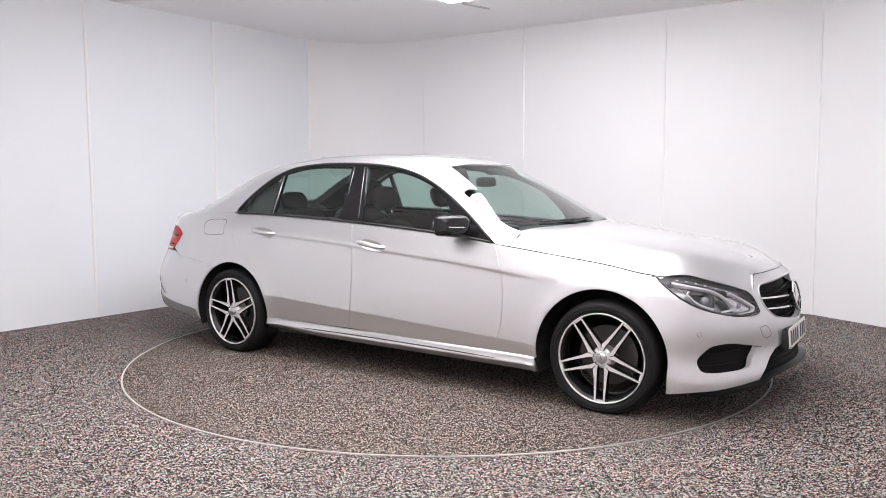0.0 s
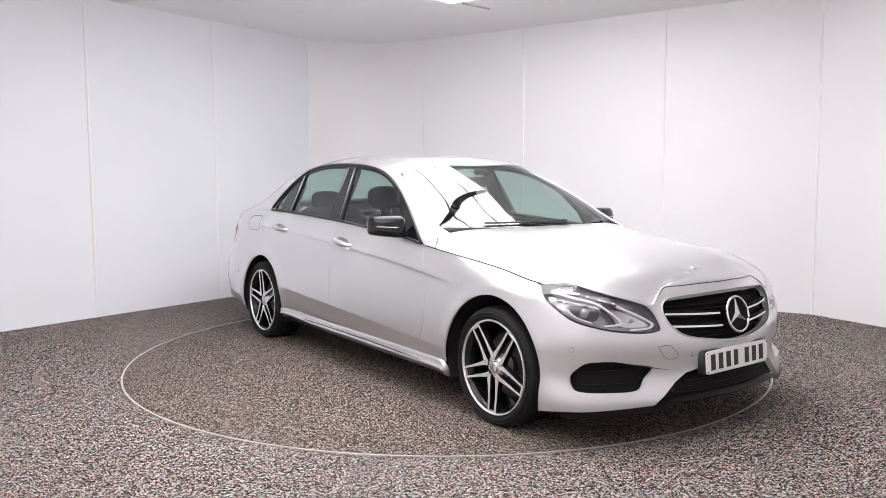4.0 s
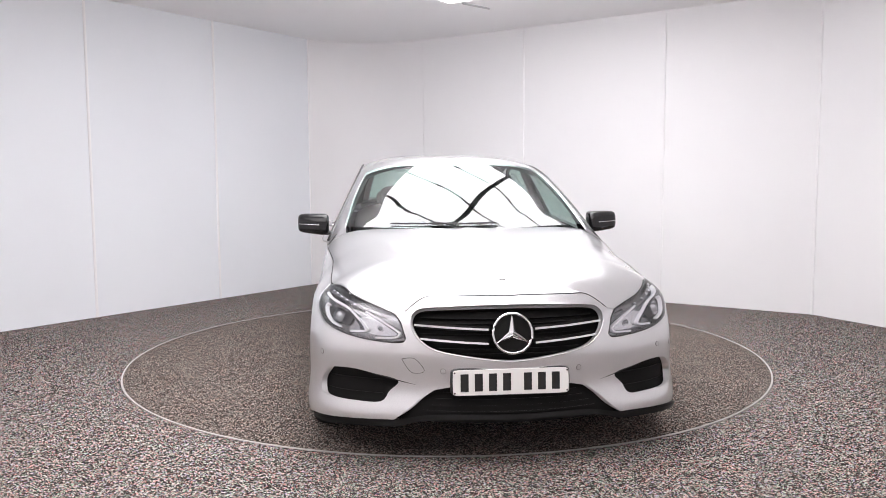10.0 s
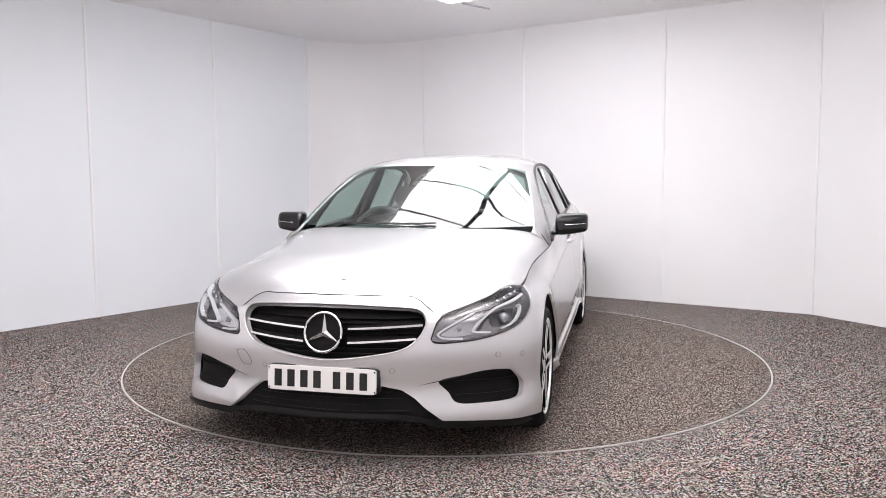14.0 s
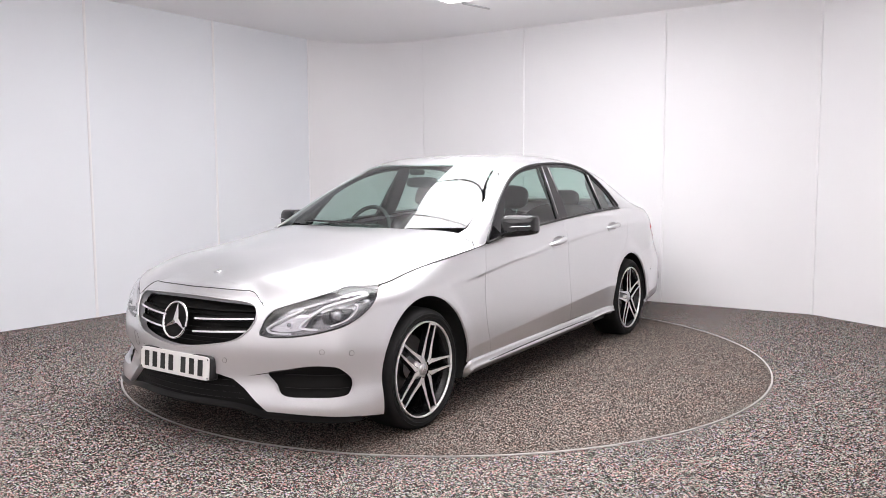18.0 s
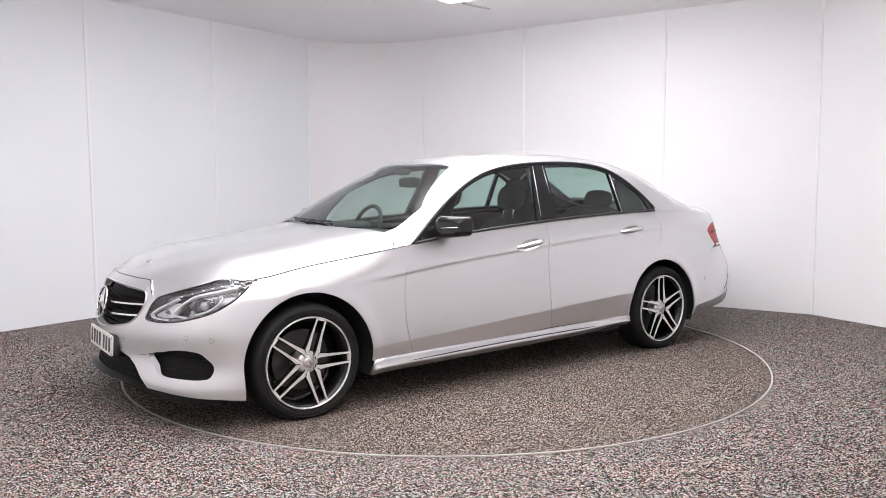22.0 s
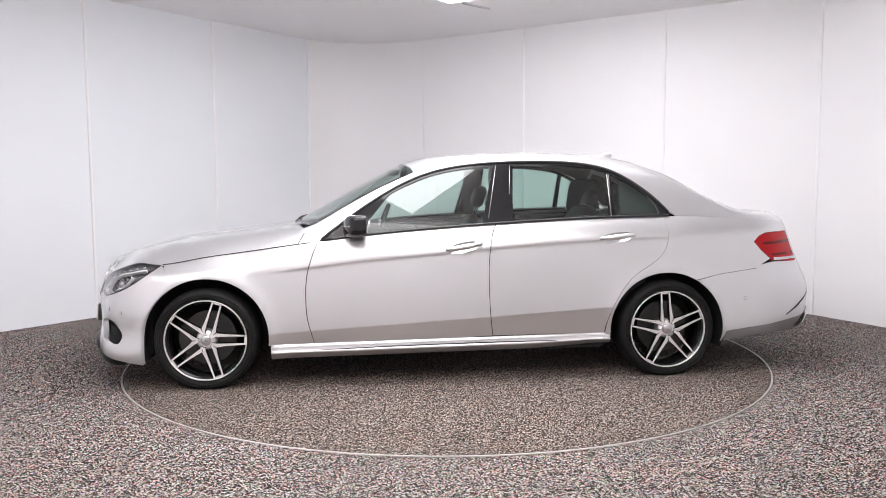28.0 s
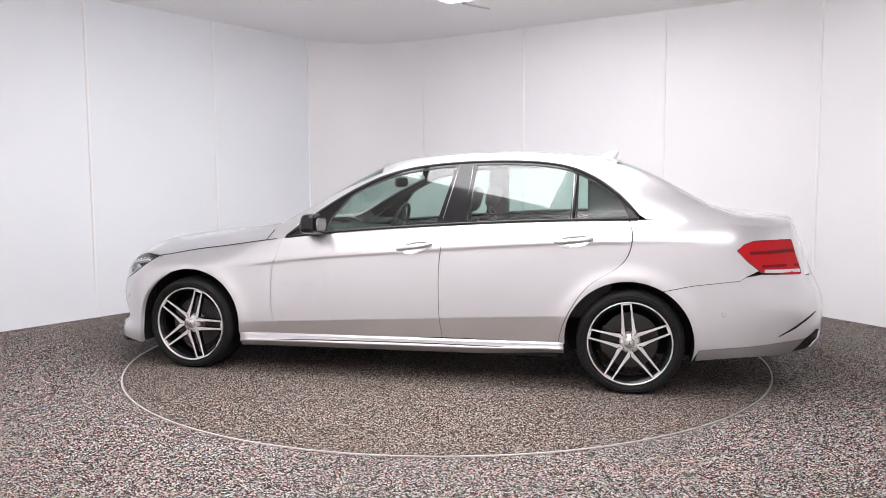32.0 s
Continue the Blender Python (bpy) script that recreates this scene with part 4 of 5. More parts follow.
def build_wheel(name, x, side, spin):
    """One alloy wheel; spin is the angle of its first spoke pair, degrees from forwards."""
    hub = new(name)
    hub.parent = car
    hub.location = (x, side * FACE_Y, AXLE_Z)
    w = lambda bm: mirrored(bm) if side < 0 else bm
    tyre = lathe([(0.243, -0.225), (0.262, -0.238), (0.292, -0.236), (0.307, -0.22), (0.313, -0.19), (0.3145, -0.12), (0.313, -0.05), (0.307, -0.022), (0.294, -0.005), (0.276, 0.002), (0.258, -0.002), (0.2475, -0.012), (0.243, -0.02)], 72)
    for v in tyre.verts:
        # the weight flattens the tread and swells the wall just above it
        sag = max(0.0, -(AXLE_Z - 0.001) - v.co.z)
        v.co.z += sag
        v.co.y += 0.35 * sag * (1 if v.co.y > -0.11 else -1)
    t = part("tyre", w(tyre), TYRE, hub, smooth=True)
    for r in (0.284, 0.268):
        part("sidewall_rib", w(moved(lathe([(r - 0.0025, -0.001), (r, 0.0035), (r + 0.0025, -0.002)], 60), Matrix.Identity(4))), TYRE, t)
    bar = lathe([(0.247, -0.22), (0.232, -0.2), (0.215, -0.14), (0.212, -0.06), (0.225, -0.022), (0.2378, -0.012)], 64)
    part("rim_barrel", w(bar), RIMBLACK, hub, "black painted rim barrel", smooth=True)
    lip = lathe([(0.2375, -0.014), (0.2385, -0.005), (0.240, -0.002), (0.2445, -0.001), (0.2465, -0.004), (0.247, -0.014)], 72)
    part("rim_lip", w(lip), MACHINED, hub, "bright machined rim edge", smooth=True)
    part("brake_disc", w(lathe([(0.0, -0.11), (0.07, -0.108), (0.07, -0.12), (0.165, -0.12), (0.165, -0.145), (0.06, -0.145)], 48)), DISC, hub)
    cal = [(0.175 * math.cos(radians(a)), 0.175 * math.sin(radians(a))) for a in range(-28, 30, 8)] + [(0.10 * math.cos(radians(a)), 0.10 * math.sin(radians(a))) for a in range(28, -30, -8)]
    part("brake_caliper", w(slab(cal, -0.155, -0.095)), DISC, hub)
    part("hub_face", w(lathe([(0.0, -0.022), (0.045, -0.022), (0.056, -0.027), (0.062, -0.045), (0.06, -0.1)], 40)), MACHINED, hub, "bright machined hub", smooth=True)
    cap = part("centre_cap", w(lathe([(0.0, -0.010), (0.022, -0.0105), (0.03, -0.014), (0.032, -0.024)], 32)), SATIN, hub, "silver centre cap", smooth=True)
    for k in range(3):
        a = radians(90 + 120 * k)
        sp = [(0.019 * math.cos(a), 0.019 * math.sin(a)), (0.003 * math.cos(a + 1.9), 0.003 * math.sin(a + 1.9)), (0.003 * math.cos(a - 1.9), 0.003 * math.sin(a - 1.9))]
        part("cap_relief", w(slab(sp, -0.0105, -0.0085)), CHROME, cap)
    for k in range(5):
        base = radians(spin + 72 * k)
        for tw in (1, -1):
            # a bar that leaves the web round the hub and closes on its twin towards the rim
            pts_in = [(0.040, tw * 0.013), (0.066, tw * 0.0185), (0.15, tw * 0.0190), (0.2400, tw * 0.0185)]
            pts_out = [(0.2380, tw * 0.0325), (0.15, tw * 0.0365), (0.098, tw * 0.0405), (0.074, tw * 0.0445), (0.064, tw * 0.0455), (0.05, tw * 0.0358), (0.038, tw * 0.027)]
            sh = pts_in + pts_out

            def turn(q, grow=0.0):
                out = []
                cu = sum(p[0] for p in q) / len(q), sum(p[1] for p in q) / len(q)
                for u, v in q:
                    v2 = v + (grow if abs(v) > abs(cu[1]) else -grow) * (1 if v > 0 else -1)
                    out.append((u * math.cos(base) - v2 * math.sin(base), u * math.sin(base) + v2 * math.cos(base)))
                return out
            bm = slab(turn(sh), -0.042, -0.012)
            sp = part("spoke", w(bm), RIMBLACK, hub)
            bm = slab(turn(sh, -0.0022), -0.012, -0.0095)
            for v in bm.verts:
                r = math.hypot(v.co.x, v.co.z)
                v.co.y += 0.006 * max(0, (r - 0.15) / 0.09)
            part("spoke_face", w(bm), MACHINED, sp, "bright machined spoke face")
        tip = [(0.2290, -0.0185), (0.2400, -0.0185), (0.2400, 0.0185), (0.2290, 0.0185)]
        tip = [(u * math.cos(base) - v * math.sin(base), u * math.sin(base) + v * math.cos(base)) for u, v in tip]
        part("spoke_tip", w(slab(tip, -0.03, -0.0055)), MACHINED, hub, "bright machined spoke end")
        a = base + radians(36)
        part("wheel_bolt", w(moved(lathe([(0.0, -0.026), (0.009, -0.026), (0.010, -0.04)], 10), Matrix.Translation((0.047 * math.cos(a), 0, 0.047 * math.sin(a))))), RIMBLACK, hub)
    return hub


build_wheel("front_wheel", AXLE_F, 1, 180.0)
build_wheel("rear_wheel", AXLE_R, 1, 156.5)
build_wheel("front_wheel", AXLE_F, -1, 53.0)
build_wheel("rear_wheel", AXLE_R, -1, 24.0)


# ---- front end details ----
LAMP_DARK = shader("lamp_housing", (0.36, 0.36, 0.37), 0.22, 0.9)
POCKET = shader("dark_lamp_pocket", (0.05, 0.05, 0.055), 0.25, 0.3)
LAMP_CHROME = shader("lamp_reflector", (0.66, 0.66, 0.68), 0.12, 1.0)
LAMP_WHITE = shader("white_light_guide", (0.70, 0.70, 0.72), 0.25)
LENS = shader("projector_lens", (0.35, 0.36, 0.38), 0.05, 0.5, coat=1.0)
RED = shader("red_lamp_plastic", (0.52, 0.006, 0.012), 0.25, spec=0.25)
DEEP_RED = shader("deep_red_lamp_plastic", (0.16, 0.003, 0.006), 0.25, spec=0.25)
PLATE = shader("white_number_plate", (0.80, 0.79, 0.77), 0.35)
INK = shader("plate_black", (0.01, 0.01, 0.01), 0.4)
LIP = shader("black_lip_plastic", (0.006, 0.006, 0.006), 0.3, spec=0.25)
MIRROR = shader("mirror_glass", (0.85, 0.86, 0.88), 0.02, 1.0)


def hull_at(s, z, sink=0.0):
    """A place on the hull, pushed in along its normal."""
    e = 2e-3
    p = hull(s, z)
    n = np.cross(hull(s + e, z) - hull(s - e, z), hull(s, z + e) - hull(s, z - e))
    n = n / np.linalg.norm(n)
    if n @ (p - np.array((0.0, 0, 0.5))) < 0:
        n = -n
    return Vector(p - n * sink), Vector(n)


def sunk(depth):
    def lift(s, z):
        s, z = np.asarray(s, float), np.asarray(z, float)
        e = 2e-3
        p = hull(s, z)
        n = np.cross(hull(s, z + e) - hull(s, z - e), hull(s + e, z) - hull(s - e, z))
        n /= np.linalg.norm(n, axis=-1)[..., None]
        sgn = np.where((n[..., 0] * p[..., 0] + n[..., 1] * p[..., 1]) < 0, -1.0, 1.0)
        return p - n * sgn[..., None] * depth
    return lift


def ribbon(name, path, width, material, parent, sink=0.0, thick=0.006, label="", taper=0.0):
    """A flat bar laid along a line on the hull."""
    bm = bmesh.new()
    rows = []
    pts = [np.array(q) for q in path]
    for i, q in enumerate(pts):
        d = pts[min(i + 1, len(pts) - 1)] - pts[max(i - 1, 0)]
        d = d / max(np.linalg.norm(d), 1e-9)
        nr = np.array((-d[1], d[0]))
        w = width * (1 - taper * abs(2 * i / (len(pts) - 1) - 1) ** 2) / 2
        row = []
        for k, dep in ((1, sink), (-1, sink), (-1, sink + thick), (1, sink + thick)):
            s, z = q + nr * w * k
            row.append(bm.verts.new(hull_at(s, z, dep)[0]))
        rows.append(row)
    for a, b in zip(rows, rows[1:]):
        for k in range(4):
            bm.faces.new((a[k], a[(k + 1) % 4], b[(k + 1) % 4], b[k]))
    bm.faces.new(rows[0])
    bm.faces.new(rows[-1][::-1])
    bmesh.ops.recalc_face_normals(bm, faces=bm.faces)
    return part(name, bm, material, parent, label)


def facing(bm, s, z, sink):
    """Turns a body built round the y axis so that it looks out of the hull there."""
    p, n = hull_at(s, z, sink)
    m = n.to_track_quat("Y", "Z").to_matrix().to_4x4()
    return moved(bm, Matrix.Translation(p) @ m)


def spread(points, k):
    """An outline grown about its middle."""
    c = (np.min(points, axis=0) + np.max(points, axis=0)) / 2
    return [tuple(c + (np.array(p) - c) * k) for p in points]


def headlights():
    for sd in (1, -1):
        out = [(sd * s, z) for s, z in smooth_line(LAMP, 4, True)]
        lamp = sheet("headlight", out, sunk(0.055), LAMP_DARK, car, step=0.03, depth=-0.05, out_ref=(1.2, 0, 0.4), label="clear headlight unit with chrome reflectors and dark housing")
        f = lambda pts: [(sd * s, z) for s, z in pts]
        sheet("lamp_cover", out, hull, GLASS_LAMP, lamp, step=0.03, depth=0.0, sink=-0.001, out_ref=(1.2, 0, 0.4), label="clear plastic cover")
        edge = [tuple(hull_at(s, z, 0.004)[0]) for s, z in out + out[:1]]
        tube("lamp_seal", edge, 0.003, RUBBER, lamp, 6, "dark rubber seal", caps=False)
        # two swept light guides, each with a hook at its lower end
        guide = lambda pts, w: ribbon("light_guide", smooth_line(f(pts), 5), w, LAMP_WHITE, lamp, 0.010, 0.02, "white light guide")
        guide([(0.690, 0.674), (0.595, 0.629), (0.527, 0.592), (0.522, 0.578), (0.545, 0.566), (0.63, 0.562)], 0.008)
        guide([(1.085, 0.734), (0.955, 0.716), (0.81, 0.690), (0.73, 0.644), (0.682, 0.602), (0.690, 0.589), (0.765, 0.584)], 0.009)
        guide([(0.975, 0.694), (0.988, 0.682), (0.955, 0.647), (0.905, 0.620), (0.830, 0.600)], 0.007)
        ribbon("upper_reflector", smooth_line(f([(1.10, 0.748), (1.0, 0.745), (0.85, 0.726), (0.72, 0.696), (0.61, 0.664)]), 5), 0.012, LAMP_DARK, lamp, 0.022, 0.012, "grey reflector strip")
        for i in range(6):
            s0 = 0.70 + 0.07 * i
            part("led_bead", facing(blob((0.011, 0.006, 0.006), 2.5, 10, 8), sd * s0, float(np.interp(s0, [0.61, 0.72, 0.85, 1.0, 1.12], [0.660, 0.692, 0.724, 0.746, 0.756])), 0.018), LAMP_CHROME, lamp, "bright reflector bulge", smooth=True)
        pocket = smooth_line([(0.79, 0.672), (0.87, 0.684), (0.965, 0.688), (0.94, 0.645), (0.89, 0.624), (0.82, 0.608), (0.785, 0.625)], 3, True)
        sheet("lamp_pocket", f(pocket), sunk(0.045), POCKET, lamp, step=0.02, depth=0.0, out_ref=(1.2, 0, 0.4), label="dark projector pocket")
        inner = smooth_line([(0.735, 0.640), (0.69, 0.655), (0.64, 0.642), (0.575, 0.606), (0.535, 0.580), (0.60, 0.572), (0.675, 0.580), (0.70, 0.60)], 3, True)
        sheet("inner_reflector", f(inner), sunk(0.030), LAMP_CHROME, lamp, step=0.02, depth=0.004, out_ref=(1.2, 0, 0.4), label="bright inner reflector")
        ribbon("lamp_divider", smooth_line(f([(0.775, 0.665), (0.735, 0.632), (0.705, 0.590)]), 5), 0.012, POCKET, lamp, 0.024, 0.01, "dark divider")
        for s0, z0, r in ((0.865, 0.649, 0.030), (0.618, 0.604, 0.014)):
            bowl = part("reflector_bowl", facing(lathe([(r * 1.2, 0.008), (r * 1.1, 0.0), (r, -0.02), (r * 0.6, -0.03)], 32), sd * s0, z0, 0.035), LAMP_CHROME, lamp, "chrome reflector bowl", smooth=True)
            part("projector", facing(lathe([(r * 0.82, -0.02), (r * 0.8, 0.0), (r * 0.6, 0.012), (r * 0.3, 0.017), (0.0, 0.019)], 28), sd * s0, z0, 0.033), LENS, bowl, "round projector lens", smooth=True)


headlights()


def tail_lights():
    shape = [(4.93, 0.853), (4.97, 0.888), (5.035, 0.908), (5.20, 0.910), (5.345, 0.908), (5.362, 0.72), (5.20, 0.722), (5.085, 0.727), (5.055, 0.742), (4.99, 0.79)]
    for sd in (1, -1):
        out = [(sd * s, z) for s, z in smooth_line(shape, 2, True)]
        lamp = sheet("tail_light", out, hull, RED, car, step=0.03, depth=0.02, sink=0.001, out_ref=(-1.2, 0, 0.4), label="red tail light with a white lower strip")
        f = lambda pts: [(sd * s, z) for s, z in pts]
        ribbon("white_strip", f([(5.085, 0.738), (5.20, 0.737), (5.352, 0.736)]), 0.017, LAMP_WHITE, lamp, -0.003, 0.004, "white reversing light strip")
        ribbon("dark_band", f([(5.0, 0.84), (5.1, 0.842), (5.2, 0.846), (5.34, 0.848)]), 0.018, DEEP_RED, lamp, -0.002, 0.003)
        ribbon("dark_band", f([(5.07, 0.765), (5.2, 0.768), (5.35, 0.77)]), 0.014, DEEP_RED, lamp, -0.002, 0.003)
        edge = [tuple(hull_at(s, z, 0.003)[0]) for s, z in out + out[:1]]
        tube("lamp_seal", edge, 0.003, RUBBER, lamp, 6, "dark rubber seal", caps=False)


tail_lights()


def front_grille():
    grille = smooth_line(GRILLE, 6) + smooth_line([(-s, z) for s, z in GRILLE[::-1]], 6)[1:-1]
    g = sheet("radiator_grille", spread(grille, 1.05), sunk(0.055), MESHGRID, car, step=0.05, depth=0.0, out_ref=(1.2, 0, 0.4), label="black grille with two bright louvres and round badge")
    rim = [tuple(hull_at(s, z, -0.002)[0]) for s, z in grille + grille[:1]]
    tube("grille_frame", rim, 0.0038, SATIN, g, 8, "satin silver grille frame", caps=False)
    for k in range(8):
        z = 0.500 + 0.024 * k
        w = float(np.interp(z, [0.474, 0.494, 0.52, 0.562, 0.615, 0.655, 0.69, 0.712], [0.02, 0.2, 0.33, 0.41, 0.445, 0.45, 0.42, 0.3]))
        ribbon("grille_slat", [(s, z) for s in np.linspace(-w, w, 15)], 0.006, MESHGRID, g, 0.038, 0.015)
    for sd in (1, -1):
        for (s0, z0), (s1, z1) in (((0.107, 0.616), (0.452, 0.630)), ((0.107, 0.556), (0.418, 0.572))):
            path = [(sd * (s0 + (s1 - s0) * t), z0 + (z1 - z0) * t) for t in np.linspace(0, 1, 10)]
            fin = ribbon("louvre", path, 0.024, MESHGRID, g, 0.018, 0.03, "gloss black louvre")
            ribbon("louvre_edge", [(s, z - 0.004) for s, z in path], 0.009, CHROME, fin, 0.006, 0.012, "bright louvre edge")
    # round badge with three points
    c = Vector((2.266, -0.002, 0.597))
    lean = Matrix.Translation(c) @ Matrix.Rotation(radians(-14), 4, "Y")
    ring = [lean @ Vector((0, 0.086 * math.cos(2 * math.pi * k / 48), 0.086 * math.sin(2 * math.pi * k / 48))) for k in range(49)]
    badge = tube("badge", ring, 0.0062, CHROME, g, 10, "bright chrome ring badge", caps=False)
    bm = moved(lathe([(0.0, -0.01), (0.086, -0.012)], 40), lean @ Matrix.Rotation(radians(-90), 4, "Z"))
    part("badge_plate", bm, MESHGRID, badge, "gloss black badge back plate")
    for k in range(3):
        a = radians(90 + 120 * k)
        bm = bmesh.new()
        tip = bm.verts.new(lean @ Vector((0.0, 0.086 * math.cos(a), 0.086 * math.sin(a))))
        mid = bm.verts.new(lean @ Vector((0.012, 0, 0)))
        l = bm.verts.new(lean @ Vector((-0.004, 0.017 * math.cos(a + 1.05), 0.017 * math.sin(a + 1.05))))
        r = bm.verts.new(lean @ Vector((-0.004, 0.017 * math.cos(a - 1.05), 0.017 * math.sin(a - 1.05))))
        for q in ((tip, l, mid), (tip, mid, r), (tip, r, l), (mid, l, r)):
            bm.faces.new(q)
        bmesh.ops.recalc_face_normals(bm, faces=bm.faces)
        part("badge_point", bm, CHROME, badge)


front_grille()


def bumper_details():
    # lower intake, fog recesses, lip
    intake = [(0.53, 0.206), (0.47, 0.252), (0.41, 0.306), (0.35, 0.345), (0.27, 0.362), (0.12, 0.368)]
    out = intake + [(-s, z) for s, z in intake[::-1]]
    it = sheet("lower_intake", spread(out, 1.06), sunk(0.032), MESHGRID, car, depth=0.0, out_ref=(1.2, 0, 0.4), label="black lower air intake")
    for z in (0.255, 0.28, 0.305, 0.33, 0.35):
        w = float(np.interp(z, [0.2, 0.25, 0.297, 0.334, 0.36], [0.48, 0.41, 0.36, 0.31, 0.23]))
        ribbon("intake_slat", [(s, z) for s in np.linspace(-w, w, 15)], 0.007, MESHGRID, it, 0.022, 0.008)
    for sd in (1, -1):
        fog = sheet("side_intake", spread([(sd * s, z) for s, z in smooth_line(FOG, 4, True)], 1.12), sunk(0.04), MESHGRID, car, depth=0.0, out_ref=(1.2, 0, 0.4), label="black side air intake")
        for z in (0.31, 0.365):
            ribbon("intake_slat", [(sd * s, z) for s in np.linspace(0.60, 0.92, 8)], 0.006, MESHGRID, fog, 0.032, 0.01)
        # a dark strip gives the bumper's crease its shade
        ribbon("intake_crease", [(sd * s, z) for s, z in ((0.43, 0.362), (0.50, 0.374), (0.58, 0.389), (0.66, 0.403))], 0.004, RUBBER, fog, -0.0008, 0.003, "crease line, its shade drawn as a dark strip", taper=0.9)
        for s0, z0 in ((0.31, 0.430), (0.93, 0.474), (0.79, 0.484)):
            if s0 == 0.79 and sd < 0:
                continue
            sens = part("parking_sensor", facing(lathe([(0.013, -0.002), (0.0125, 0.0015), (0.011, 0.0015)], 20), sd * s0, z0, 0.0), EDGE_GREY, BUMPER)
            part("sensor_disc", facing(lathe([(0.0108, 0.0), (0.010, 0.002), (0.0, 0.0022)], 20), sd * s0, z0, 0.0), PAINT, sens)
        sens = part("parking_sensor", facing(lathe([(0.013, -0.002), (0.0125, 0.0015), (0.011, 0.0015)], 20), sd * 4.86, 0.49, 0.0), EDGE_GREY, car)
        part("sensor_disc", facing(lathe([(0.0108, 0.0), (0.010, 0.002), (0.0, 0.0022)], 20), sd * 4.86, 0.49, 0.0), PAINT, sens)
        ribbon("bumper_slash", [(sd * s, z) for s, z in ((5.16, 0.372), (5.25, 0.42), (5.33, 0.468), (5.40, 0.505))], 0.012, GLOSS, car, -0.004, 0.010, "black slash line in the rear bumper", taper=0.7)
    for sd in (1, -1):
        vent = [(sd * s, z) for s, z in ((5.25, 0.283), (5.33, 0.356), (5.43, 0.402), (5.47, 0.395), (5.44, 0.345), (5.36, 0.300))]
        sheet("corner_vent", vent, sunk(-0.003), GLOSS, car, depth=0.012, out_ref=(-1.6, 0, 0.4), label="black corner vent of the rear bumper")
        edge = [tuple(hull_at(sd * s, z, -0.004)[0]) for s, z in ((5.37, 0.300), (5.445, 0.343), (5.48, 0.392))]
        tube("tailpipe_trim", edge, 0.005, CHROME, car, 8, "bright tailpipe trim")
    top = [(0.0, 0.245), (0.25, 0.245), (0.40, 0.232), (0.50, 0.205), (0.54, 0.199), (0.76, 0.189), (0.90, 0.178), (0.97, 0.172)]
    low = [(s, z - 0.020 + 0.014 * float(ease(s, 0.85, 0.97))) for s, z in top]
    lip = smooth_line([(-s, z) for s, z in top[::-1]], 4)[:-1] + smooth_line(top, 4) + smooth_line(low, 4)[::-1][:-1] + smooth_line([(-s, z) for s, z in low], 4)
    sheet("front_lip", lip, sunk(-0.012), LIP, car, depth=0.035, out_ref=(1.2, 0, 0.2), label="black front lip")
    # cover of the towing eye on the right half of the bumper
    q = [(-0.50, 0.476), (-0.44, 0.480), (-0.395, 0.428), (-0.455, 0.418)]
    line = [tuple(hull_at(s, z, 0.0005)[0]) for s, z in smooth_line(q + q[:1], 5)]
    tube("towing_cover", line, 0.0014, RUBBER, BUMPER, 5, "fine joint line of a cover", caps=False)
    q = [(-float(s_at(x)), z) for x, z in ((-1.56, 0.972), (-1.75, 0.965), (-1.77, 0.90), (-1.74, 0.862), (-1.56, 0.868), (-1.545, 0.92))]
    line = [tuple(hull_at(s, z, 0.0005)[0]) for s, z in smooth_line(q, 5, True)]
    tube("fuel_flap", line + line[:1], 0.0018, RUBBER, car, 5, "fine joint line of the fuel flap", caps=False)
    # number plate, its characters as plain bars
    base = Matrix.Translation((2.272, -0.010, 0.387)) @ Matrix.Rotation(radians(-4), 4, "Y")
    holder = part("plate_holder", moved(blob((0.026, 0.264, 0.061), 10.0, 32, 12), base @ Matrix.Translation((-0.026, 0, 0.0))), RUBBER, car, "black number plate holder", smooth=True)
    plate = part("number_plate", moved(blob((0.004, 0.256, 0.0555), 16.0, 32, 12), base @ Matrix.Translation((0.004, 0, 0))), PLATE, holder, "white front number plate with black bars")
    left = 0.205
    for k in range(7):
        yy = left - 0.062 * k - (0.03 if k > 3 else 0)
        part("plate_bar", moved(slab([(-0.0175, -0.038), (0.0175, -0.038), (0.0175, 0.038), (-0.0175, 0.038)], 0.0, 0.0012), base @ Matrix.Translation((0.0083, -yy, 0)) @ Matrix.Rotation(radians(-90), 4, "Z")), INK, plate)
    for yy in (0.248, -0.248):
        for zz in (0.044, -0.044):
            part("plate_screw", moved(blob((0.002, 0.004, 0.004), 2.0, 8, 6), base @ Matrix.Translation((0.0085, yy, zz))), INK, plate)


bumper_details()


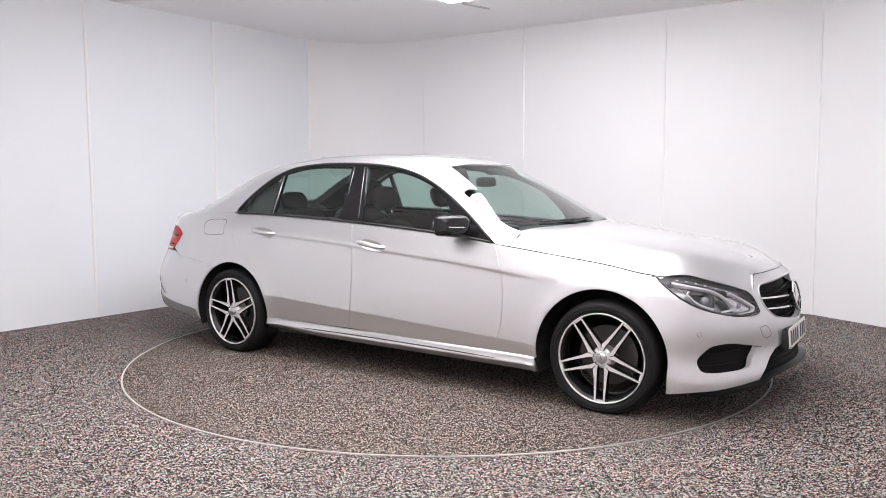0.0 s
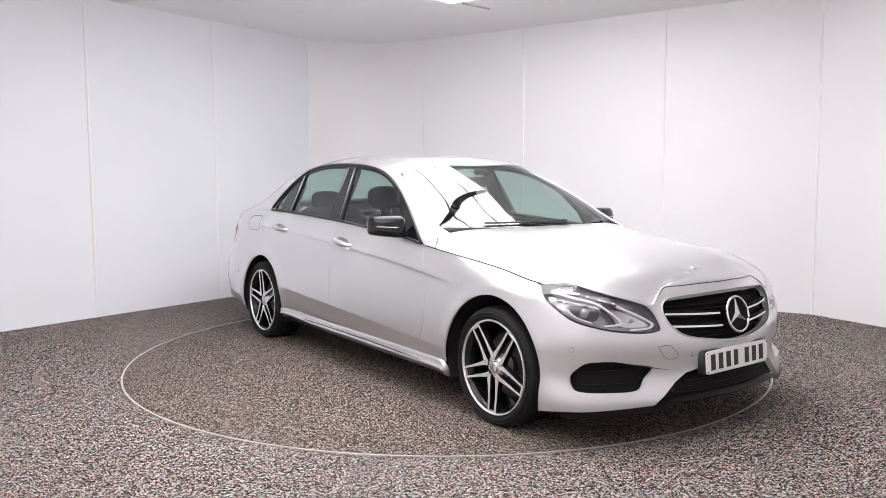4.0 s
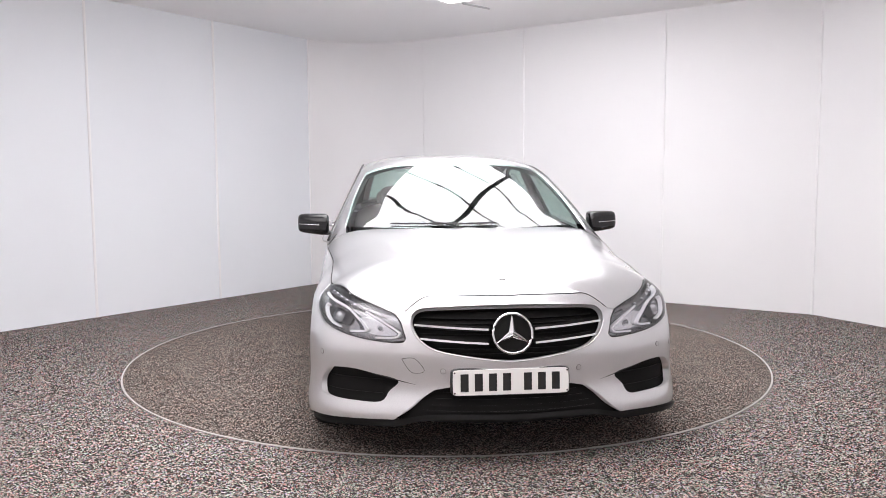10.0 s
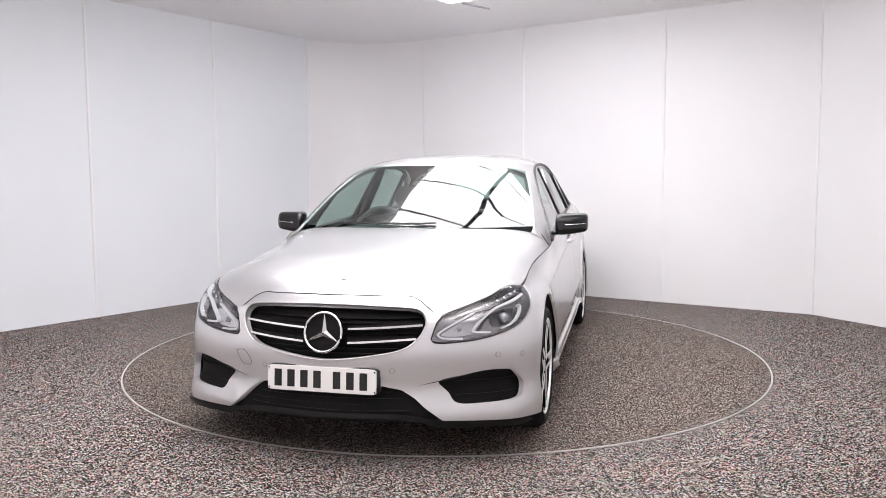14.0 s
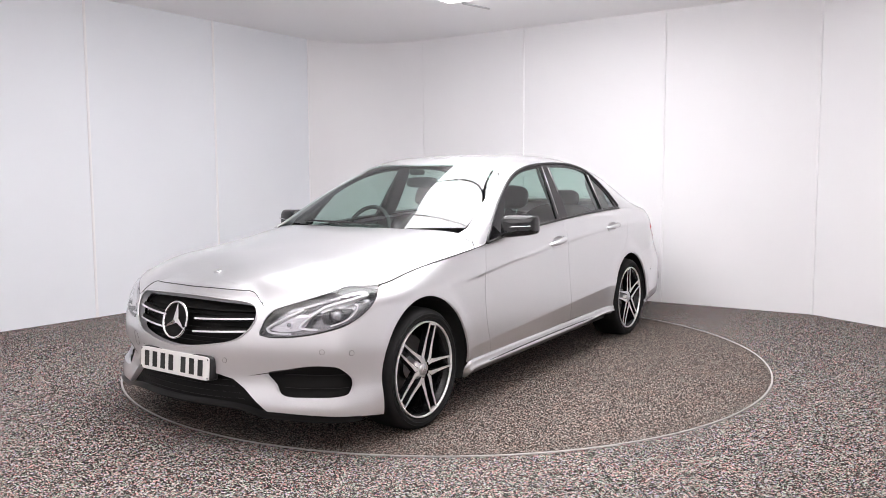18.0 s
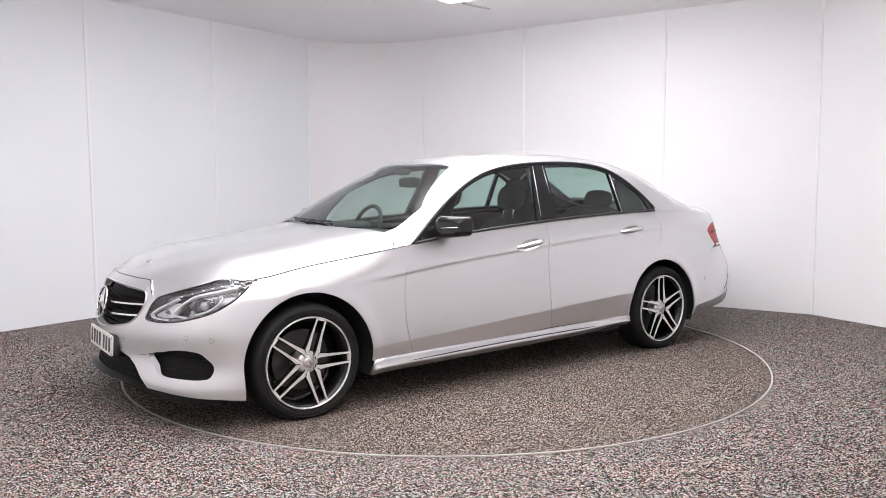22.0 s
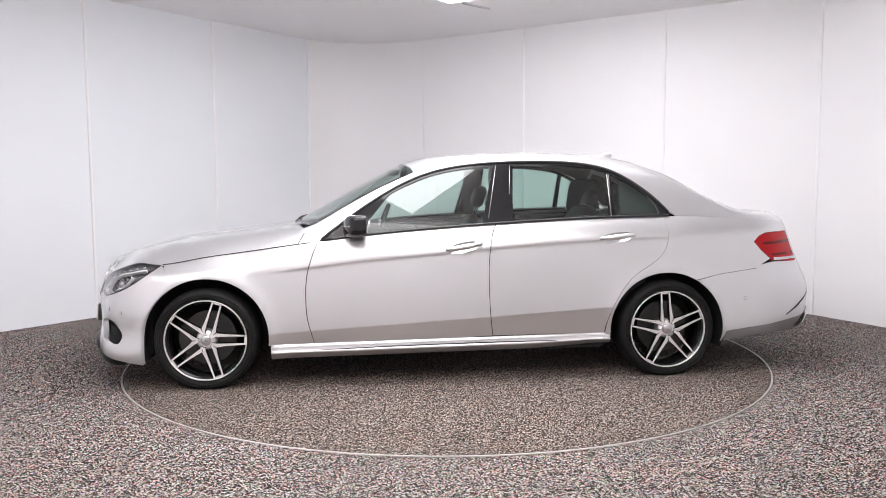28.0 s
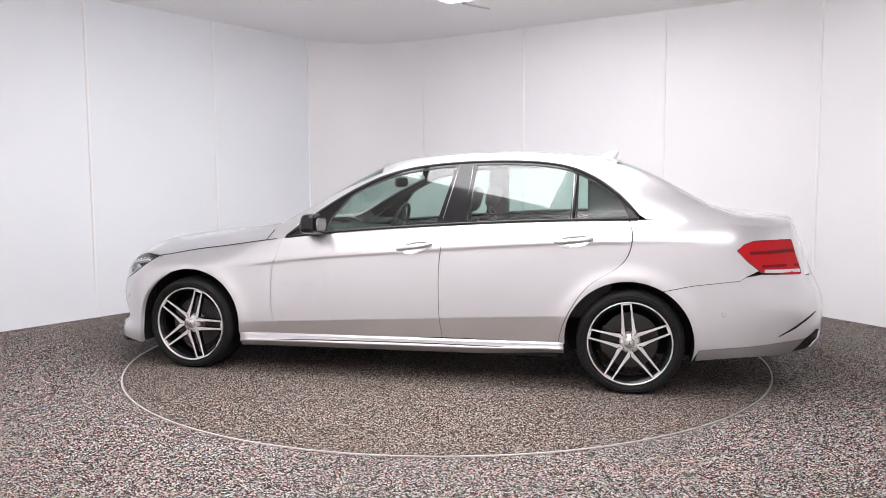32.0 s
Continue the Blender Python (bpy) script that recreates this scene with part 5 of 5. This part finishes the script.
# ---- doors: pulls and mirrors ----
def door_fittings():
    for h, doors in ((HANDLES[0], FRONT_DOORS), (HANDLES[1], REAR_DOORS)):
        sc = float(s_at(h[0]))

        def cup(s, z, h=h, sc=sc):
            s, z = np.asarray(s, float), np.asarray(z, float)
            r = ((s - sc) / 0.097) ** 2 + ((z - h[1] + (sc - s) * h[2] / 0.2) / 0.036) ** 2
            p = hull(s, z)
            p[..., 1] -= 0.032 * np.clip(1 - r, 0, 1) ** 0.7
            return p
        for i, sd in enumerate((1, -1)):
            p, nr, faces = sheet_data(handle_hole(h), cup, step=0.012, depth=0.0)
            me = bpy.data.meshes.new("handle_cup")
            k = np.array((1, sd, 1))
            me.from_pydata([tuple(q) for q in p * k], [], [tuple(int(a) for a in (t if sd > 0 else t[::-1])) for t in faces])
            me.polygons.foreach_set("use_smooth", [True] * len(me.polygons))
            me.materials.append(PAINT)
            ob = new("handle_cup", me)
            ob.parent = doors[i]
            pts, rad = [], []
            for t in np.linspace(-1, 1, 17):
                x = h[0] - 0.108 * t
                z = h[1] + 0.006 + h[2] * t / 2 * 1.0
                y = float(hull(s_at(x), h[1])[1]) + 0.030 * (1 - abs(t) ** 3.5) - 0.002
                pts.append((x, sd * y, z))
                rad.append(0.0135 + 0.0085 * (1 - t * t))
            tube("door_handle", pts, rad, PAINT, doors[i], 12, "silver door pull", flat=0.8)
    for i, sd in enumerate((1, -1)):
        bm = blob((0.078, 0.098, 0.064), 5.5, 40, 28)
        for v in bm.verts:
            v.co.z *= 1.0 - 0.10 * (v.co.y / 0.105)
            v.co.x *= 1.0 - 0.12 * abs(v.co.y / 0.105)
            v.co.x -= 0.030 * (v.co.y / 0.105)
            v.co.z += 0.006 * (v.co.y / 0.105) - 0.004
            v.co.x -= 0.35 * max(0.0, v.co.z - 0.012) * (1 if v.co.x > -0.02 else 0)
            if v.co.x < -0.045:
                v.co.x = -0.045 + (v.co.x + 0.045) * 0.1
        body = moved(bm, Matrix.Translation((0.518, 0.942, 0.992)))
        mir = part("door_mirror", body if sd > 0 else mirrored(body), GLOSS, FRONT_DOORS[i], "gloss black door mirror housing", smooth=True)
        tube("indicator_strip", [(0.5955 + 0.0615 * (1 - 0.12 * abs(u)) - 0.0605 - 0.03 * u, sd * (0.942 + 0.108 * u), 0.984 + 0.006 * u) for u in np.linspace(-0.35, 0.80, 10)], 0.0035, LAMP_CHROME, mir, 6, "bright indicator strip", flat=0.8)
        glass = slab([(0.075 * math.copysign(abs(math.cos(a)) ** 0.7, math.cos(a)), 0.045 * math.copysign(abs(math.sin(a)) ** 0.7, math.sin(a))) for a in np.linspace(0, 2 * math.pi, 24, endpoint=False)], 0, 0.003)
        glass = moved(glass, Matrix.Translation((0.452, 0.945, 0.985)) @ Matrix.Rotation(radians(90), 4, "Z"))
        part("mirror_glass", glass if sd > 0 else mirrored(glass), MIRROR, mir)
        foot = moved(blob((0.050, 0.055, 0.014), 3.0, 20, 8), Matrix.Translation((0.535, 0.862, 0.930)))
        part("mirror_foot", foot if sd > 0 else mirrored(foot), GLOSS, mir, "black mirror foot", smooth=True)


door_fittings()


# ---- cowl, wipers, roof fin ----
def cowl():
    def lift(x, y):
        x, y = np.asarray(x, float), np.asarray(y, float)
        p = bonnet(x, y)
        q = screen(x, y)
        p[..., 2] = np.minimum(p[..., 2] - 0.016, q[..., 2] - 0.008)
        return p
    out = [(1.0 - 0.15 * (y / 0.76) ** 2, y) for y in np.linspace(-0.72, 0.72, 24)] + [(0.93 - 0.15 * (y / 0.735) ** 2, y) for y in np.linspace(0.715, -0.715, 24)]
    c = sheet("scuttle_panel", out, lift, RUBBER, car, depth=0.01, out_ref=(0.9, 0, 0), label="black scuttle panel below the windscreen")
    for y0, y1 in ((-0.47, -0.06), (-0.14, 0.17)):
        def on(y, dx, up):
            x = 0.945 - 0.15 * (y / 0.735) ** 2 - dx
            return (x, y, float(screen(x, y)[2]) + up)
        w = tube("wiper", [on(y, 0.006 + 0.008 * (y - y0) / (y1 - y0), 0.008) for y in np.linspace(y0, y1, 12)], 0.006, RUBBER, car, 6, "black windscreen wiper")
        tube("wiper_arm", [on(y1, -0.015, 0.002), on(y1 * 0.6 + y0 * 0.4, 0.004, 0.008), on((y0 + y1) / 2, 0.008, 0.009)], 0.004, RUBBER, w, 6)
    fin = blob((0.055, 0.014, 0.042), 2.2, 20, 12)
    for v in fin.verts:
        v.co.x -= 0.045 * max(0, v.co.z) / 0.045
    part("roof_aerial", moved(fin, Matrix.Translation((-1.275, 0, float(roof(-1.275, 0)[2]) + 0.010))), PAINT, car, "silver shark-fin aerial", smooth=True)
    part("bonnet_emblem", moved(blob((0.017, 0.017, 0.004), 2.5, 20, 6), Matrix.Translation((2.005, 0, float(bonnet_mid(2.005)) + 0.003)) @ Matrix.Rotation(radians(14), 4, "Y")), CHROME, car, "small chrome bonnet emblem", smooth=True)


cowl()


# ---- cabin ----
LEATHER = shader("black_leather", (0.022, 0.021, 0.021), 0.5)
LINING = shader("dark_grey_lining", (0.05, 0.05, 0.05), 0.9)
DASH = shader("soft_black_dash", (0.018, 0.018, 0.018), 0.6)


def cabin():
    xs = np.linspace(0.20, -1.34, 30)
    yr, _ = rail(xs)
    outer = [(float(x), float(y) * 0.96) for x, y in zip(xs, yr)]
    out = outer + [(x, -y) for x, y in outer[::-1]]
    sheet("headlining", out, roof, LINING, car, sink=0.03, depth=0.0, out_ref=(-0.5, 0, 0), label="dark grey fabric headlining")
    for sd in (1, -1):
        pil = [(float(x), float(rail(x)[0]) * 0.985) for x in np.linspace(-1.36, -1.95, 14)] + [(-1.95, 0.62), (-1.65, 0.60), (-1.37, 0.55)]
        sheet("rear_pillar_trim", [(x, sd * y) for x, y in pil], roof, LINING, car, sink=0.03, depth=0.0, out_ref=(-1.6, 0, 0))
        a = [(0.70, 0.79), (0.45, 0.735), (0.2, 0.655), (0.18, 0.60), (0.45, 0.665), (0.72, 0.735)]
        sheet("front_pillar_trim", [(x, sd * y) for x, y in a], roof, LINING, car, sink=0.03, depth=0.0, out_ref=(0.4, 0, 0))
    # dashboard and rear shelf
    d = moved(blob((0.34, 0.70, 0.13), 4.0, 32, 14), Matrix.Translation((0.62, 0, 0.80)))
    dash = part("dashboard", d, DASH, car, "black soft-touch dashboard", smooth=True)
    part("instrument_hood", moved(blob((0.12, 0.20, 0.035), 3.0, 24, 10), Matrix.Translation((0.50, -0.37, 0.935))), DASH, dash, smooth=True)
    part("rear_shelf", prism([(-1.30, -0.66), (-1.30, 0.66), (-1.85, 0.60), (-1.85, -0.60)], 0.90, 0.93), LINING, car, "dark rear parcel shelf")
    tilt = Matrix.Translation((0.36, -0.37, 0.90)) @ Matrix.Rotation(radians(-22), 4, "Y")
    ring = [tilt @ Vector((0, 0.185 * math.cos(2 * math.pi * k / 32), 0.185 * math.sin(2 * math.pi * k / 32))) for k in range(33)]
    sw = tube("steering_wheel", ring, 0.015, LEATHER, car, 10, "black leather steering wheel", caps=False)
    part("wheel_boss", moved(blob((0.03, 0.075, 0.06), 3.0, 20, 10), tilt @ Matrix.Translation((0.02, 0, 0))), DASH, sw, smooth=True)
    for a in (0, 180, 270):
        e = (0.18 * math.cos(radians(a)), 0.18 * math.sin(radians(a)))
        tube("wheel_spoke", [tilt @ Vector((0.015, 0, 0)), tilt @ Vector((0, *e))], 0.014, DASH, sw, 6)
    for sd in (1, -1):
        y = 0.37 * sd
        seat = part("front_seat", moved(blob((0.26, 0.25, 0.09), 3.5, 24, 12), Matrix.Translation((0.02, y, 0.52))), LEATHER, car, "black leather front seat", smooth=True)
        lean = Matrix.Translation((-0.29, y, 0.745)) @ Matrix.Rotation(radians(-18), 4, "Y")
        part("seat_back", moved(blob((0.075, 0.245, 0.29), 3.2, 24, 16), lean @ Matrix.Translation((0, 0, -0.03))), LEATHER, seat, smooth=True)
        part("head_rest", moved(blob((0.05, 0.125, 0.085), 3.0, 20, 12), lean @ Matrix.Translation((0.01, 0, 0.405))), LEATHER, seat, smooth=True)
        for k in (0.05, -0.05):
            tube("head_rest_post", [lean @ Vector((0, k, 0.24)), lean @ Vector((0.005, k, 0.38))], 0.006, CHROME, seat, 6)
        lean = Matrix.Translation((-1.17, y, 0.80)) @ Matrix.Rotation(radians(-22), 4, "Y")
        rs = part("rear_seat", moved(blob((0.24, 0.32, 0.09), 3.5, 24, 12), Matrix.Translation((-0.85, y, 0.53))), LEATHER, car, "black leather rear seat", smooth=True)
        part("seat_back", moved(blob((0.08, 0.33, 0.27), 3.5, 24, 16), lean), LEATHER, rs, smooth=True)
        part("head_rest", moved(blob((0.045, 0.13, 0.075), 3.0, 20, 12), lean @ Matrix.Translation((0.0, 0, 0.325))), LEATHER, rs, smooth=True)
        # inner door trim
        part("door_trim", moved(blob((0.58, 0.035, 0.26), 6.0, 28, 12), Matrix.Translation((0.18, sd * 0.765, 0.66))), DASH, FRONT_DOORS[0 if sd > 0 else 1], "black inner door trim", smooth=True)
        part("door_trim", moved(blob((0.46, 0.035, 0.28), 6.0, 28, 12), Matrix.Translation((-0.88, sd * 0.755, 0.70))), DASH, REAR_DOORS[0 if sd > 0 else 1], "black inner door trim", smooth=True)
        part("quarter_trim", moved(blob((0.13, 0.015, 0.16), 5.0, 16, 10), Matrix.Translation((-1.315, sd * 0.655, 1.115)) @ Matrix.Rotation(radians(sd * 25), 4, "X")), LINING, car, "dark rear pillar lining", smooth=True)
        part("pillar_trim", moved(blob((0.075, 0.02, 0.21), 4.0, 16, 10), Matrix.Translation((-0.395, sd * 0.685, 1.17)) @ Matrix.Rotation(radians(sd * 25), 4, "X")), LINING, car, "dark centre pillar trim", smooth=True)
    part("interior_mirror", moved(blob((0.02, 0.125, 0.036), 4.0, 24, 12), Matrix.Translation((0.215, 0.0, 1.245))), DASH, car, "black interior mirror", smooth=True)
    part("sensor_pod", moved(blob((0.045, 0.05, 0.022), 3.0, 16, 8), Matrix.Translation((0.27, 0.0, 1.315))), DASH, car, "black sensor pod on the windscreen", smooth=True)


cabin()


def motions():
    rows_car, rows_table = [], []
    for k in range(17):
        t = 2.0 * k
        turn = HEADING + RATE * t
        spin = Matrix.Rotation(radians(turn), 4, "Z")
        rows_car.append((t, spin @ Matrix.Translation((-AXIS_X, -AXIS_Y, 0))))
        rows_table.append((t, spin))
    walk(car, rows_car)
    walk(table, rows_table)


motions()
